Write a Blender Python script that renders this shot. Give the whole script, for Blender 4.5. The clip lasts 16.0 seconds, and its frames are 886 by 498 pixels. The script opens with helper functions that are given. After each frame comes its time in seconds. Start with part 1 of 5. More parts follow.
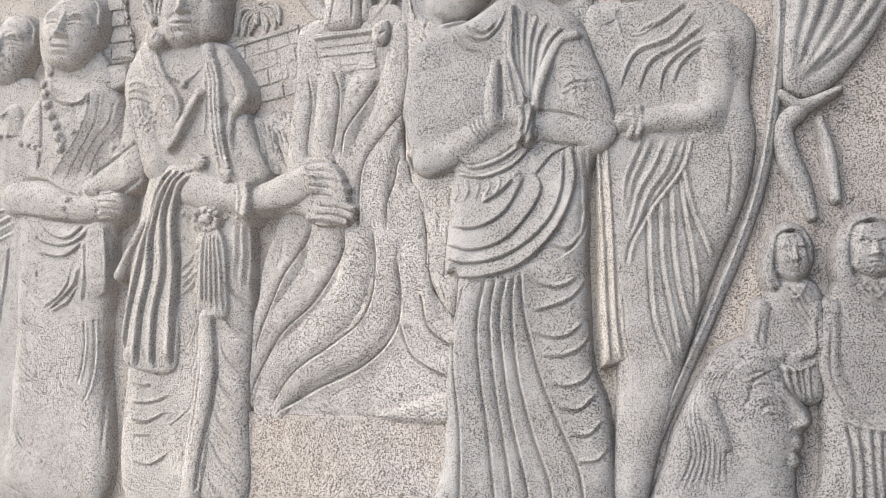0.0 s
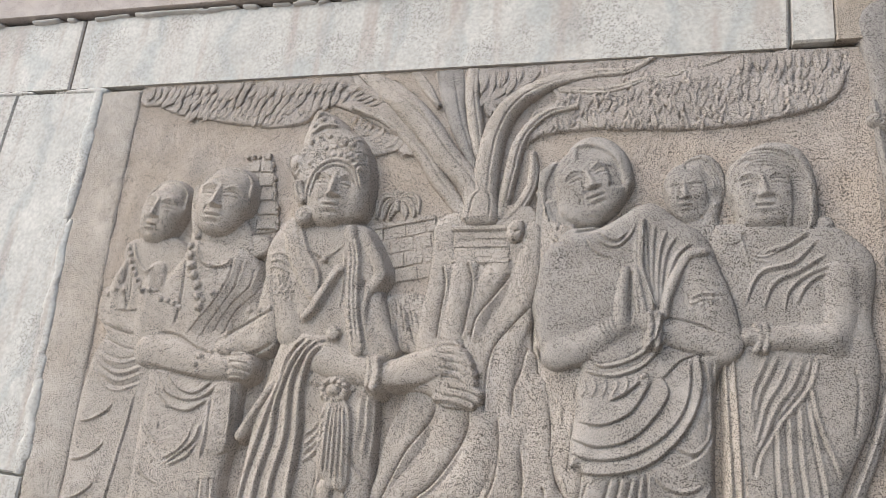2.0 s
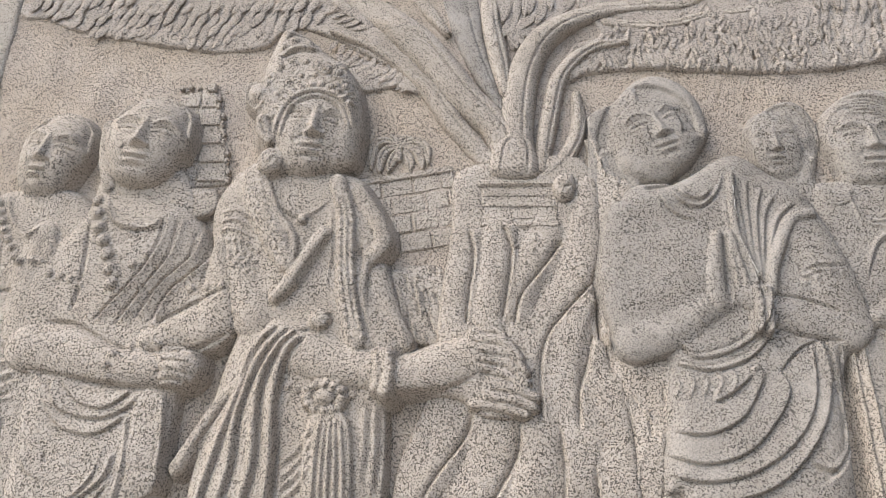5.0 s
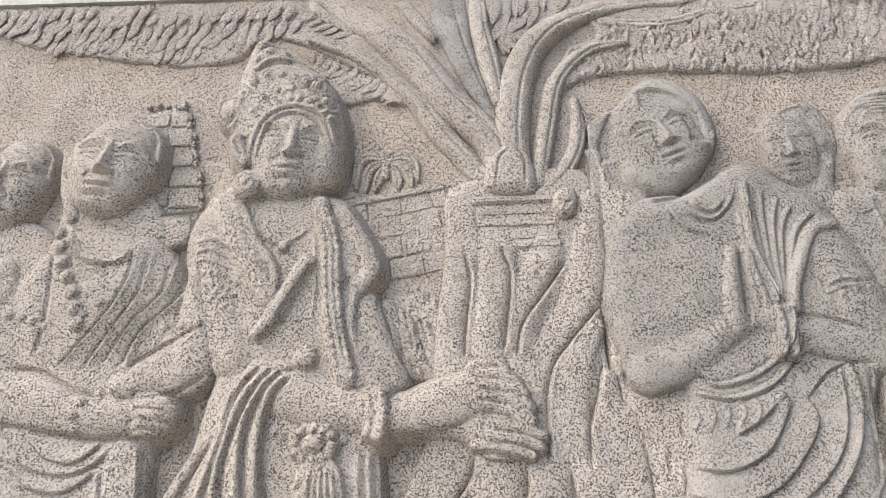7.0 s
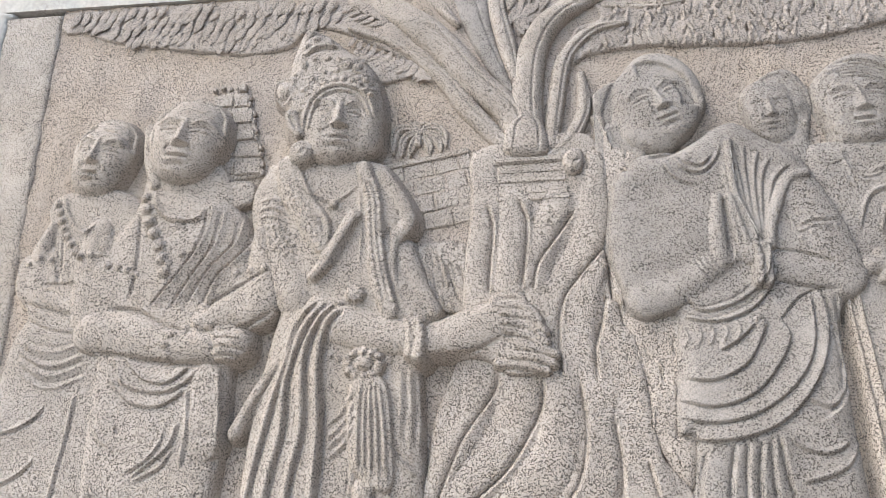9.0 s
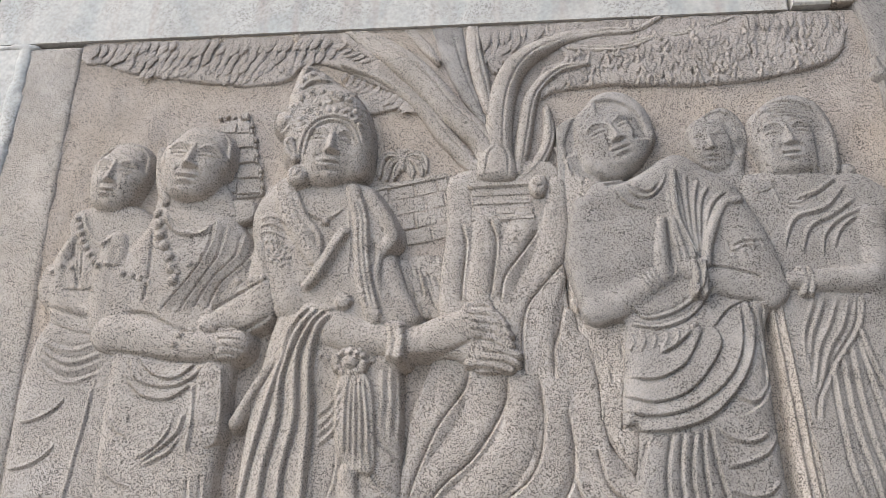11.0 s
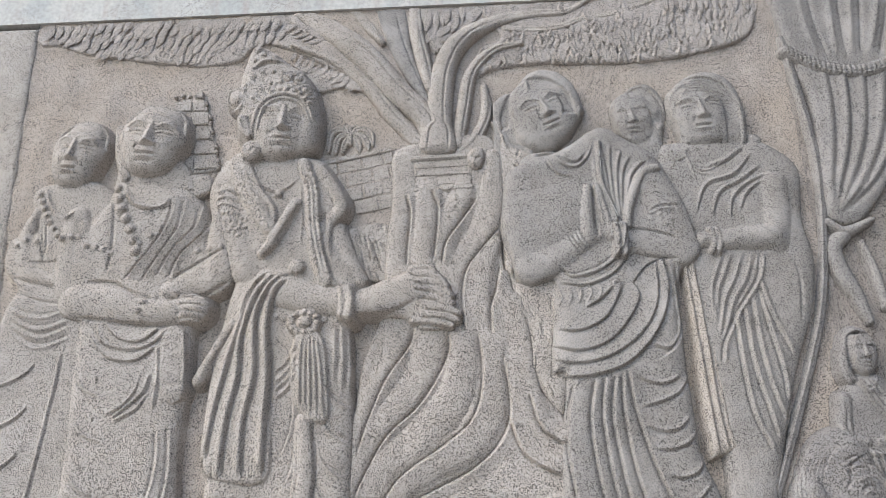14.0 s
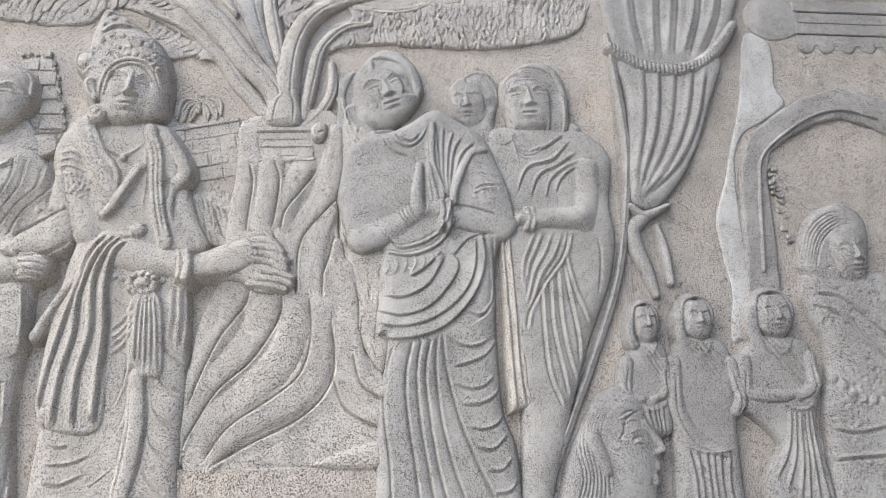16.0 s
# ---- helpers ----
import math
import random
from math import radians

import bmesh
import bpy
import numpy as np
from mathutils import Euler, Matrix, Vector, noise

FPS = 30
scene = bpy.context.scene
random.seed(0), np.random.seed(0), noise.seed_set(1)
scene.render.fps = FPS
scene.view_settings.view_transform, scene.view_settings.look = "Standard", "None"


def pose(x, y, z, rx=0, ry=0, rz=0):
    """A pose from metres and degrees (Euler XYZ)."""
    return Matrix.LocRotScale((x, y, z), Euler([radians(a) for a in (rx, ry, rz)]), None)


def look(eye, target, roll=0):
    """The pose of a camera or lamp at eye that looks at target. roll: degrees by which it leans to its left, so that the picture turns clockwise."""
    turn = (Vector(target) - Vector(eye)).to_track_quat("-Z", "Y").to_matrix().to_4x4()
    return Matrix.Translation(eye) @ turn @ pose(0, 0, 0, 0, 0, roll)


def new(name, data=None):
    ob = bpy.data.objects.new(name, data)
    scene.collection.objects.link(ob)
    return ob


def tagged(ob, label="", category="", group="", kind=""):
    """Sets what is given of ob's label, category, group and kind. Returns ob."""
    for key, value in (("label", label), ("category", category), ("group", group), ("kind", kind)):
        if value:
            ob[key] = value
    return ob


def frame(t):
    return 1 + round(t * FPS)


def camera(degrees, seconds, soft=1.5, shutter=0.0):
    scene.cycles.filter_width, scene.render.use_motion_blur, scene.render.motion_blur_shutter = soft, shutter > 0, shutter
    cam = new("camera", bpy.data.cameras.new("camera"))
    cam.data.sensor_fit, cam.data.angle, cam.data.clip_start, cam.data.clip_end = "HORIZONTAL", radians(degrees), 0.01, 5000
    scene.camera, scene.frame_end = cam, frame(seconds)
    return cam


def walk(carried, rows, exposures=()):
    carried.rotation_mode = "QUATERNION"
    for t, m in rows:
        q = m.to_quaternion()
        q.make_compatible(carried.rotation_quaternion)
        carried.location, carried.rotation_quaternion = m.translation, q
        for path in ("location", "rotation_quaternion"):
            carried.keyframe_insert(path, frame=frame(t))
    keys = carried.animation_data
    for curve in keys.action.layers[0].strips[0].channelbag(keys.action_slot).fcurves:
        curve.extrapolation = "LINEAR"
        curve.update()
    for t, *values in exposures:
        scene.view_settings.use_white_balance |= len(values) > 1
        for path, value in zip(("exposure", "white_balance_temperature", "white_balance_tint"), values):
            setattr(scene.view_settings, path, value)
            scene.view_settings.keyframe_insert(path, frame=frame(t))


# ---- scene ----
cam = camera(62.4, 16.0, soft=0.75)
PATH = [
    (0, (0.459, -0.874, 1.667), (-0.043, 1.05, 1.884), 1.2),
    (0.5, (0.418, -0.923, 1.674), (-0.219, 0.944, 2.002), 2.9),
    (1, (0.364, -0.949, 1.686), (-0.227, 0.892, 2.201), 2.8),
    (1.5, (0.342, -0.963, 1.692), (-0.216, 0.852, 2.322), 5.1),
    (2, (0.334, -0.971, 1.698), (-0.221, 0.852, 2.305), 6.7),
    (2.5, (0.315, -0.972, 1.693), (-0.211, 0.838, 2.363), 6.6),
    (3, (0.261, -0.968, 1.676), (-0.209, 0.873, 2.3), 5.3),
    (3.2, (0.24, -0.958, 1.676), (-0.24, 0.898, 2.248), 5.7),
    (5.3, (0.074, -0.71, 1.677), (-0.065, 1.133, 2.441), 3.5),
    (5.5, (0.073, -0.706, 1.692), (-0.081, 1.153, 2.413), 2.7),
    (6, (0.072, -0.691, 1.711), (-0.066, 1.179, 2.407), 2.3),
    (6.5, (0.068, -0.683, 1.721), (-0.026, 1.169, 2.471), 2.5),
    (7, (0.074, -0.685, 1.727), (-0.065, 1.167, 2.467), 1.7),
    (7.5, (0.079, -0.693, 1.704), (-0.071, 1.169, 2.418), 1.7),
    (8, (0.082, -0.709, 1.683), (-0.094, 1.175, 2.329), 0.9),
    (8.5, (0.074, -0.753, 1.678), (-0.116, 1.134, 2.315), 1.1),
    (8.7, (0.079, -0.766, 1.661), (-0.142, 1.089, 2.374), 1.4),
    (10.8, (0.105, -0.879, 1.601), (-0.089, 0.971, 2.334), 2.6),
    (11, (0.112, -0.884, 1.597), (-0.079, 0.956, 2.358), 1.9),
    (11.5, (0.125, -0.888, 1.568), (0.009, 0.957, 2.333), 0.4),
    (12, (0.131, -0.895, 1.57), (-0.002, 0.967, 2.29), 0.0),
    (12.5, (0.135, -0.898, 1.567), (0.019, 0.962, 2.292), -0.7),
    (13, (0.149, -0.907, 1.554), (-0.046, 0.953, 2.262), 0.7),
    (13.5, (0.161, -0.922, 1.551), (-0.018, 0.958, 2.208), 0.7),
    (14, (0.142, -0.952, 1.555), (0.053, 0.918, 2.258), -0.3),
    (14.5, (0.12, -0.984, 1.537), (0.055, 0.93, 2.114), -1.3),
    (15, (0.125, -1.004, 1.543), (0.052, 0.906, 2.132), -0.6),
    (15.3, (0.135, -1.015, 1.56), (0.138, 0.908, 2.109), 0.5),
    (15.5, (0.206, -1.016, 1.545), (0.219, 0.902, 2.112), 1.7),
    (16, (0.258, -1.035, 1.546), (0.398, 0.871, 2.137), -0.5),
]
walk(cam, [(t, look(eye, target, roll)) for t, eye, target, roll in PATH], exposures=[
    (0.0, 1.75, 6500, 9), (0.5, 1.47, 6680, 10), (0.9, 1.35, 6740, 10), (1.5, 1.27, 6850, 10), (3.0, 1.27, 6950, 10), (5.5, 1.37, 7080, 10), (6.0, 1.42, 7120, 10), (6.5, 1.45, 6920, 10), (7.0, 1.45, 6920, 10),
    (8.5, 1.50, 6800, 10), (11.0, 1.21, 6660, 10), (12.5, 1.27, 6500, 9), (14.5, 1.26, 6360, 8), (15.5, 1.38, 6290, 7), (16.0, 1.61, 6280, 7),
])

# ---- light ----
world = bpy.data.worlds.new("world")
scene.world = world
world.use_nodes = True
sky = world.node_tree.nodes.new("ShaderNodeTexSky")
sky.sky_type, sky.sun_disc = "NISHITA", False
sky.sun_elevation, sky.sun_rotation = radians(42), radians(238)
world.node_tree.links.new(sky.outputs[0], world.node_tree.nodes["Background"].inputs[0])
world.node_tree.nodes["Background"].inputs[1].default_value = 0.16
sun = new("sun", bpy.data.lights.new("sun", "SUN"))
sun.data.energy, sun.data.angle, sun.data.color = 1.25, radians(50), (1.0, 0.95, 0.88)
sun.matrix_world = look((-1.9, -1.5, 2.3), (0, 0, 0))


# ---- materials ----
def material(name):
    m = bpy.data.materials.new(name)
    m.use_nodes = True
    t = m.node_tree
    return m, t, t.nodes["Principled BSDF"]


def node(t, kind, links=(), **values):
    n = t.nodes.new(kind)
    for key, value in values.items():
        if key in n.inputs:
            n.inputs[key].default_value = value
        elif key == "operation":
            n.operation = value
    for socket, source in links:
        t.links.new(source, n.inputs[socket])
    return n


def ramp(t, source, stops):
    n = t.nodes.new("ShaderNodeValToRGB")
    while len(n.color_ramp.elements) < len(stops):
        n.color_ramp.elements.new(0.5)
    for e, (place, colour) in zip(n.color_ramp.elements, stops):
        e.position, e.color = place, (*colour, 1)
    t.links.new(source, n.inputs[0])
    return n.outputs[0]


def mix(t, fac, a, b, mode="MIX"):
    n = t.nodes.new("ShaderNodeMix")
    n.data_type, n.blend_type = "RGBA", mode
    for k, v in ((0, fac), (6, a), (7, b)):
        if hasattr(v, "links"):
            t.links.new(v, n.inputs[k])
        else:
            n.inputs[k].default_value = v if k == 0 else (*v, 1)
    return n.outputs[2]


def sandstone(name, light, dark, warm, warmth=0.5, pits=1.0, smooth=0.0):
    """Pale pinkish sandstone, pocked all over by the point chisel, with buff and rosy bands and smears of mortar."""
    m, t, b = material(name)
    at = node(t, "ShaderNodeNewGeometry").outputs["Position"]
    big = node(t, "ShaderNodeTexNoise", [("Vector", at)], Scale=3.2, Detail=4.0, Roughness=0.6)
    mid = node(t, "ShaderNodeTexNoise", [("Vector", at)], Scale=13.0, Detail=6.0, Roughness=0.68)
    fine = node(t, "ShaderNodeTexNoise", [("Vector", at)], Scale=700.0, Detail=2.0, Roughness=0.7)
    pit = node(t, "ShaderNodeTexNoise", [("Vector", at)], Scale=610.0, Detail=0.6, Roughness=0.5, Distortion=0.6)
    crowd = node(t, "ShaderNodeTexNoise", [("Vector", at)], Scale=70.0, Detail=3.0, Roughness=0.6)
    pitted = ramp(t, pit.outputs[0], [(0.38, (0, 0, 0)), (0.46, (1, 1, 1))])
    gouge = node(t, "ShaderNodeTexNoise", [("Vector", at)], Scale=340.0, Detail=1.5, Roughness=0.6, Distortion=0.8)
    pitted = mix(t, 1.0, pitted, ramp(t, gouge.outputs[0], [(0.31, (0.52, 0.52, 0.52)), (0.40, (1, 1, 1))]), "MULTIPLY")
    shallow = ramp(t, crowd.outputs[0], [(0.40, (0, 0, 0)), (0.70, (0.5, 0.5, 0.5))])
    dust = ramp(t, mid.outputs[0], [(0.58 - 0.18 * smooth, (0, 0, 0)), (0.76 - 0.18 * smooth, (0.85, 0.85, 0.85))])
    base = mix(t, ramp(t, mid.outputs[0], [(0.35, (0, 0, 0)), (0.62, (1, 1, 1))]), dark, light)
    base = mix(t, ramp(t, big.outputs[0], [(0.50 - 0.15 * warmth, (0, 0, 0)), (0.72, (warmth, warmth, warmth))]), base, warm)
    base = mix(t, 0.5, base, fine.outputs[0], "OVERLAY")
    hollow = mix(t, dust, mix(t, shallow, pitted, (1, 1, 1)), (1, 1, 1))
    # the shade inside the pits is painted into the colour, besides the bump
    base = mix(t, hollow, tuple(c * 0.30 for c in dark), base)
    t.links.new(base, b.inputs["Base Color"])
    b.inputs["Roughness"].default_value = 0.88
    b.inputs["Specular IOR Level"].default_value = 0.25
    up = node(t, "ShaderNodeBump", [("Height", hollow)], Strength=1.0 * pits, Distance=0.0018)
    grain = node(t, "ShaderNodeBump", [("Height", fine.outputs[0]), ("Normal", up.outputs[0])], Strength=0.45, Distance=0.0009)
    t.links.new(grain.outputs[0], b.inputs["Normal"])
    return m


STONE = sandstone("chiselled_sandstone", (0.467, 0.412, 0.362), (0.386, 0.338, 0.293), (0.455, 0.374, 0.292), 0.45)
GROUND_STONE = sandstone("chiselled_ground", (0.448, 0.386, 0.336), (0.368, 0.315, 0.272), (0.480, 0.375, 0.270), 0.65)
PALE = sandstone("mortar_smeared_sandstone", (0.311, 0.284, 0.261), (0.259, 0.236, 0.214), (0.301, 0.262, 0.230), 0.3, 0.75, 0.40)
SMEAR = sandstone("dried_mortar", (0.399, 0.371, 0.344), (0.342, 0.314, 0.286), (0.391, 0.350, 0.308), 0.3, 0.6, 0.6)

# greyer block, its colour also lowered for the light's fall-off to the right
DIM_GROUND = sandstone("dimmed_grey_chiselled_ground", (0.372, 0.322, 0.282), (0.305, 0.262, 0.228), (0.385, 0.312, 0.238), 0.4)
# grey slurry on the right-hand figures, with the weaker light there painted in
DIM_SLURRY = sandstone("dimmed_slurry_dusted_sandstone", (0.344, 0.312, 0.282), (0.286, 0.257, 0.230), (0.338, 0.289, 0.241), 0.3, 0.8, 0.45)
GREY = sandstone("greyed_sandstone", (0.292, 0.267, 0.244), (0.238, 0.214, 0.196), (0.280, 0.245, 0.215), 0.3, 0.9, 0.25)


def marble(name):
    m, t, b = material(name)
    at = node(t, "ShaderNodeNewGeometry").outputs["Position"]
    rnd = node(t, "ShaderNodeObjectInfo").outputs["Random"]
    shift = node(t, "ShaderNodeVectorMath", [(0, at)], operation="ADD")
    both = node(t, "ShaderNodeCombineXYZ", [("X", rnd), ("Z", rnd)])
    t.links.new(both.outputs[0], shift.inputs[1])
    vein = node(t, "ShaderNodeTexWave", [("Vector", shift.outputs[0])], Scale=2.2, Distortion=9.0, Detail=4.0)
    vein.inputs["Detail Scale"].default_value = 1.6
    cloud = node(t, "ShaderNodeTexNoise", [("Vector", at)], Scale=7.0, Detail=6.0, Roughness=0.65)
    grit = node(t, "ShaderNodeTexNoise", [("Vector", at)], Scale=160.0, Detail=3.0)
    stretched = node(t, "ShaderNodeMapping", [("Vector", at)])
    stretched.inputs["Scale"].default_value = (30, 30, 3.5)
    drip = node(t, "ShaderNodeTexNoise", [("Vector", stretched.outputs[0])], Scale=1.0, Detail=4.0)
    base = mix(t, ramp(t, cloud.outputs[0], [(0.3, (0, 0, 0)), (0.7, (1, 1, 1))]), (0.345, 0.33, 0.30), (0.49, 0.465, 0.42))
    base = mix(t, ramp(t, vein.outputs[0], [(0.0, (0.55, 0.55, 0.55)), (0.16, (0, 0, 0))]), base, (0.30, 0.31, 0.295))
    base = mix(t, ramp(t, drip.outputs[0], [(0.52, (0, 0, 0)), (0.70, (0.75, 0.75, 0.75))]), base, (0.33, 0.275, 0.235))
    pock = node(t, "ShaderNodeTexNoise", [("Vector", at)], Scale=330.0, Detail=1.0, Distortion=0.8)
    where = ramp(t, node(t, "ShaderNodeTexNoise", [("Vector", at)], Scale=9.0, Detail=3.0).outputs[0], [(0.45, (0, 0, 0)), (0.60, (1, 1, 1))])
    holes = mix(t, where, (1, 1, 1), ramp(t, pock.outputs[0], [(0.38, (0, 0, 0)), (0.47, (1, 1, 1))]))
    base = mix(t, holes, (0.24, 0.22, 0.20), base)
    base = mix(t, 0.35, base, grit.outputs[0], "OVERLAY")
    t.links.new(base, b.inputs["Base Color"])
    b.inputs["Roughness"].default_value = 0.7
    bump = node(t, "ShaderNodeBump", [("Height", grit.outputs[0])], Strength=0.15, Distance=0.0008)
    t.links.new(bump.outputs[0], b.inputs["Normal"])
    return m


MARBLE = marble("weathered_grey_marble")


def plain(name, colour, rough=0.8, spread=0.25, scale=20.0):
    m, t, b = material(name)
    at = node(t, "ShaderNodeNewGeometry").outputs["Position"]
    n = node(t, "ShaderNodeTexNoise", [("Vector", at)], Scale=scale, Detail=5.0, Roughness=0.7)
    low, high = (tuple(c * k for c in colour) for k in (1 - spread, 1 + spread))
    t.links.new(mix(t, n.outputs[0], low, high), b.inputs["Base Color"])
    b.inputs["Roughness"].default_value = rough
    bump = node(t, "ShaderNodeBump", [("Height", n.outputs[0])], Strength=0.3, Distance=0.002)
    t.links.new(bump.outputs[0], b.inputs["Normal"])
    return m


PAVING = plain("court_paving", (0.36, 0.33, 0.30), scale=9.0)
PLASTER = plain("white_cement", (0.37, 0.345, 0.315), scale=60.0)
GRIME = plain("joint_grime", (0.07, 0.06, 0.05), scale=120.0)
# very dark so that the added east wall throws back little light
DULL = plain("dark_unseen_wall", (0.10, 0.09, 0.08), scale=12.0)
CHALK = plain("chalky_filler", (0.55, 0.52, 0.48), scale=90.0)


# ---- carving tools: heights over the wall in millimetres ----
def curve(points, closed=False, per=6):
    p = np.array(points, float)
    n = len(p)
    if n == 2 and not closed:
        return p[0] + np.linspace(0, 1, 5)[:, None] * (p[1] - p[0])
    q = np.vstack((p[-1:], p, p[:2])) if closed else np.vstack((2 * p[:1] - p[1:2], p, 2 * p[-1:] - p[-2:-1]))
    out = []
    for i in range(n if closed else n - 1):
        a, b, c, d = q[i:i + 4]
        s = (np.arange(per) / per)[:, None]
        out.append(0.5 * (2 * b + (c - a) * s + (2 * a - 5 * b + 4 * c - d) * s ** 2 + (3 * b - 3 * c + d - a) * s ** 3))
    if not closed:
        out.append(p[-1:])
    return np.vstack(out)


def resample(line, n):
    step = np.r_[0, np.cumsum(np.hypot(*np.diff(line, axis=0).T))]
    s = np.linspace(0, step[-1], n)
    return np.c_[np.interp(s, step, line[:, 0]), np.interp(s, step, line[:, 1])]


def top_of_panel(u):
    return 2312 + 0.0145 * (u + 556)


class Carving:
    """A relief on a grid over the wall; heights rise from the wall's face towards the viewer."""

    def __init__(self, u0, u1, v0, v1, step=2.5):
        self.step = step
        self.u, self.v = np.arange(u0, u1 + step, step), np.arange(v0, v1 + step, step)
        self.h = np.full((len(self.v), len(self.u)), -30.0)
        self.relief, self.fine = 0.85, 0.72

    def window(self, line, pad):
        (a, b), (c, d) = line.min(0) - pad, line.max(0) + pad
        i = slice(max(0, np.searchsorted(self.u, a) - 1), np.searchsorted(self.u, c) + 1)
        j = slice(max(0, np.searchsorted(self.v, b) - 1), np.searchsorted(self.v, d) + 1)
        return (j, i), *np.meshgrid(self.u[i], self.v[j])

    def away(self, line, U, V):
        """The distance from the line, and how far along it, 0 to 1."""
        best, along = np.full(U.shape, 1e9), np.zeros(U.shape)
        lengths = np.hypot(*np.diff(line, axis=0).T)
        total, done = lengths.sum() + 1e-9, 0.0
        for (a, b), (c, d), length in zip(line[:-1], line[1:], lengths):
            if length < 1e-6:
                continue
            s = np.clip(((U - a) * (c - a) + (V - b) * (d - b)) / length ** 2, 0, 1)
            e = (U - a - s * (c - a)) ** 2 + (V - b - s * (d - b)) ** 2
            near = e < best
            best = np.where(near, e, best)
            along = np.where(near, (done + s * length) / total, along)
            done += length
        return np.sqrt(best), along

    def raise_to(self, w, h, soft=0.0):
        old = self.h[w]
        if soft:
            k = np.clip(0.5 + 0.5 * (h - old) / soft, 0, 1)
            self.h[w] = old * (1 - k) + h * k + soft * k * (1 - k)
        else:
            self.h[w] = np.maximum(old, h)

    def shape(self, points, h, edge=30, foot=0.3, base=0.0, smooth=True, lean=(0, 0), soft=0.0):
        """A raised field with a rounded rim; lean tips its face (height per millimetre across and up)."""
        line = curve(points, True) if smooth else np.vstack((points, points[:1])).astype(float)
        if smooth:
            line = np.vstack((line, line[:1]))
        w, U, V = self.window(line, 12)
        if not U.size:
            return
        d, _ = self.away(line, U, V)
        inside = np.zeros(U.shape, bool)
        for (a, b), (c, e) in zip(line[:-1], line[1:]):
            if b != e:
                inside ^= ((b > V) != (e > V)) & (U < (c - a) * (V - b) / (e - b) + a)
        s = np.clip(d / edge, 0, 1)
        top = base + h * (foot + (1 - foot) * np.sqrt(1 - (1 - s) ** 2))
        mid = line.mean(0)
        top = top + s * (lean[0] * (U - mid[0]) + lean[1] * (V - mid[1]))
        self.raise_to(w, np.where(inside, top, base + h * foot - d * 4.0), soft)

    def limb(self, points, r, h, base=0.0, soft=4.0, per=6, flat=2.0):
        """A rounded stroke; r may be one radius or one per point."""
        line = curve(points, per=per)
        rs = np.atleast_1d(np.array(r, float))
        w, U, V = self.window(line, rs.max() + 12)
        if not U.size:
            return
        d, s = self.away(line, U, V)
        R = np.interp(s, np.linspace(0, 1, len(rs)), rs)
        up = base + h * np.sqrt(np.clip(1 - (d / R) ** flat, 0, 1)) - np.maximum(d - R, 0) * 4.0
        self.raise_to(w, up, soft)

    def dome(self, c, rx, ry, h, base=0.0, turn=0.0, soft=3.0, power=2.0):
        line = np.array([c, c], float)
        w, U, V = self.window(line, max(rx, ry) + 12)
        if not U.size:
            return
        a = radians(turn)
        x, y = U - c[0], V - c[1]
        q = (np.abs((x * np.cos(a) + y * np.sin(a)) / rx) ** power + np.abs((y * np.cos(a) - x * np.sin(a)) / ry) ** power) ** (1 / power)
        up = base + h * np.sqrt(np.clip(1 - q ** 2, 0, 1)) - np.maximum(q - 1, 0) * min(rx, ry) * 4.0
        self.raise_to(w, up, soft)

    def score(self, points, w=3.0, h=-2.0, taper=0.15, per=6, sharp=False):
        """Adds a ridge (h > 0) or cuts a groove (h < 0) along a line."""
        line = points if isinstance(points, np.ndarray) else curve(points, per=per)
        w = max(w * self.fine, 1.35)
        h = h * (1.15 if abs(h) <= 3.0 else self.relief)
        win, U, V = self.window(line, 3 * w)
        if not U.size:
            return
        d, s = self.away(line, U, V)
        ends = np.clip(np.minimum(s, 1 - s) / taper, 0.0, 1) if taper else 1.0
        k = np.clip(1 - d / (1.6 * w), 0, 1) if sharp else np.exp(-(d / w) ** 2)
        self.h[win] += np.where(self.h[win] > -8, h * ends * k, 0)

    def bump(self, c, rx, ry, h, turn=0.0):
        """Adds a soft swelling (h > 0) or hollow (h < 0)."""
        r = 2.4 * max(rx, ry)
        w, U, V = self.window(np.array([c, c], float), r)
        if not U.size:
            return
        a = radians(turn)
        x, y = U - c[0], V - c[1]
        q = ((x * np.cos(a) + y * np.sin(a)) / rx) ** 2 + ((y * np.cos(a) - x * np.sin(a)) / ry) ** 2
        self.h[w] += np.where(self.h[w] > -8, h * np.exp(-q), 0)

    def wedge(self, a, b, w0, w1, h0, h1):
        """A ridge that widens and rises from a to b and ends there abruptly, like a nose."""
        a, b = np.array(a, float), np.array(b, float)
        length = np.hypot(*(b - a))
        w, U, V = self.window(np.array([a, b]), 3 * w1)
        if not U.size:
            return
        x, y = (b - a) / length
        s = ((U - a[0]) * x + (V - a[1]) * y) / length
        d = np.abs((V - a[1]) * x - (U - a[0]) * y)
        k = np.clip(s, 0, 1)
        ends = np.clip((s + 0.25) / 0.35, 0, 1) * np.clip((1.10 - s) / 0.16, 0, 1)
        width = w0 + (w1 - w0) * k ** 1.5
        self.h[w] += np.where(self.h[w] > -8, (h0 + (h1 - h0) * k) * ends * np.exp(-np.abs(d / width) ** 2.4), 0)

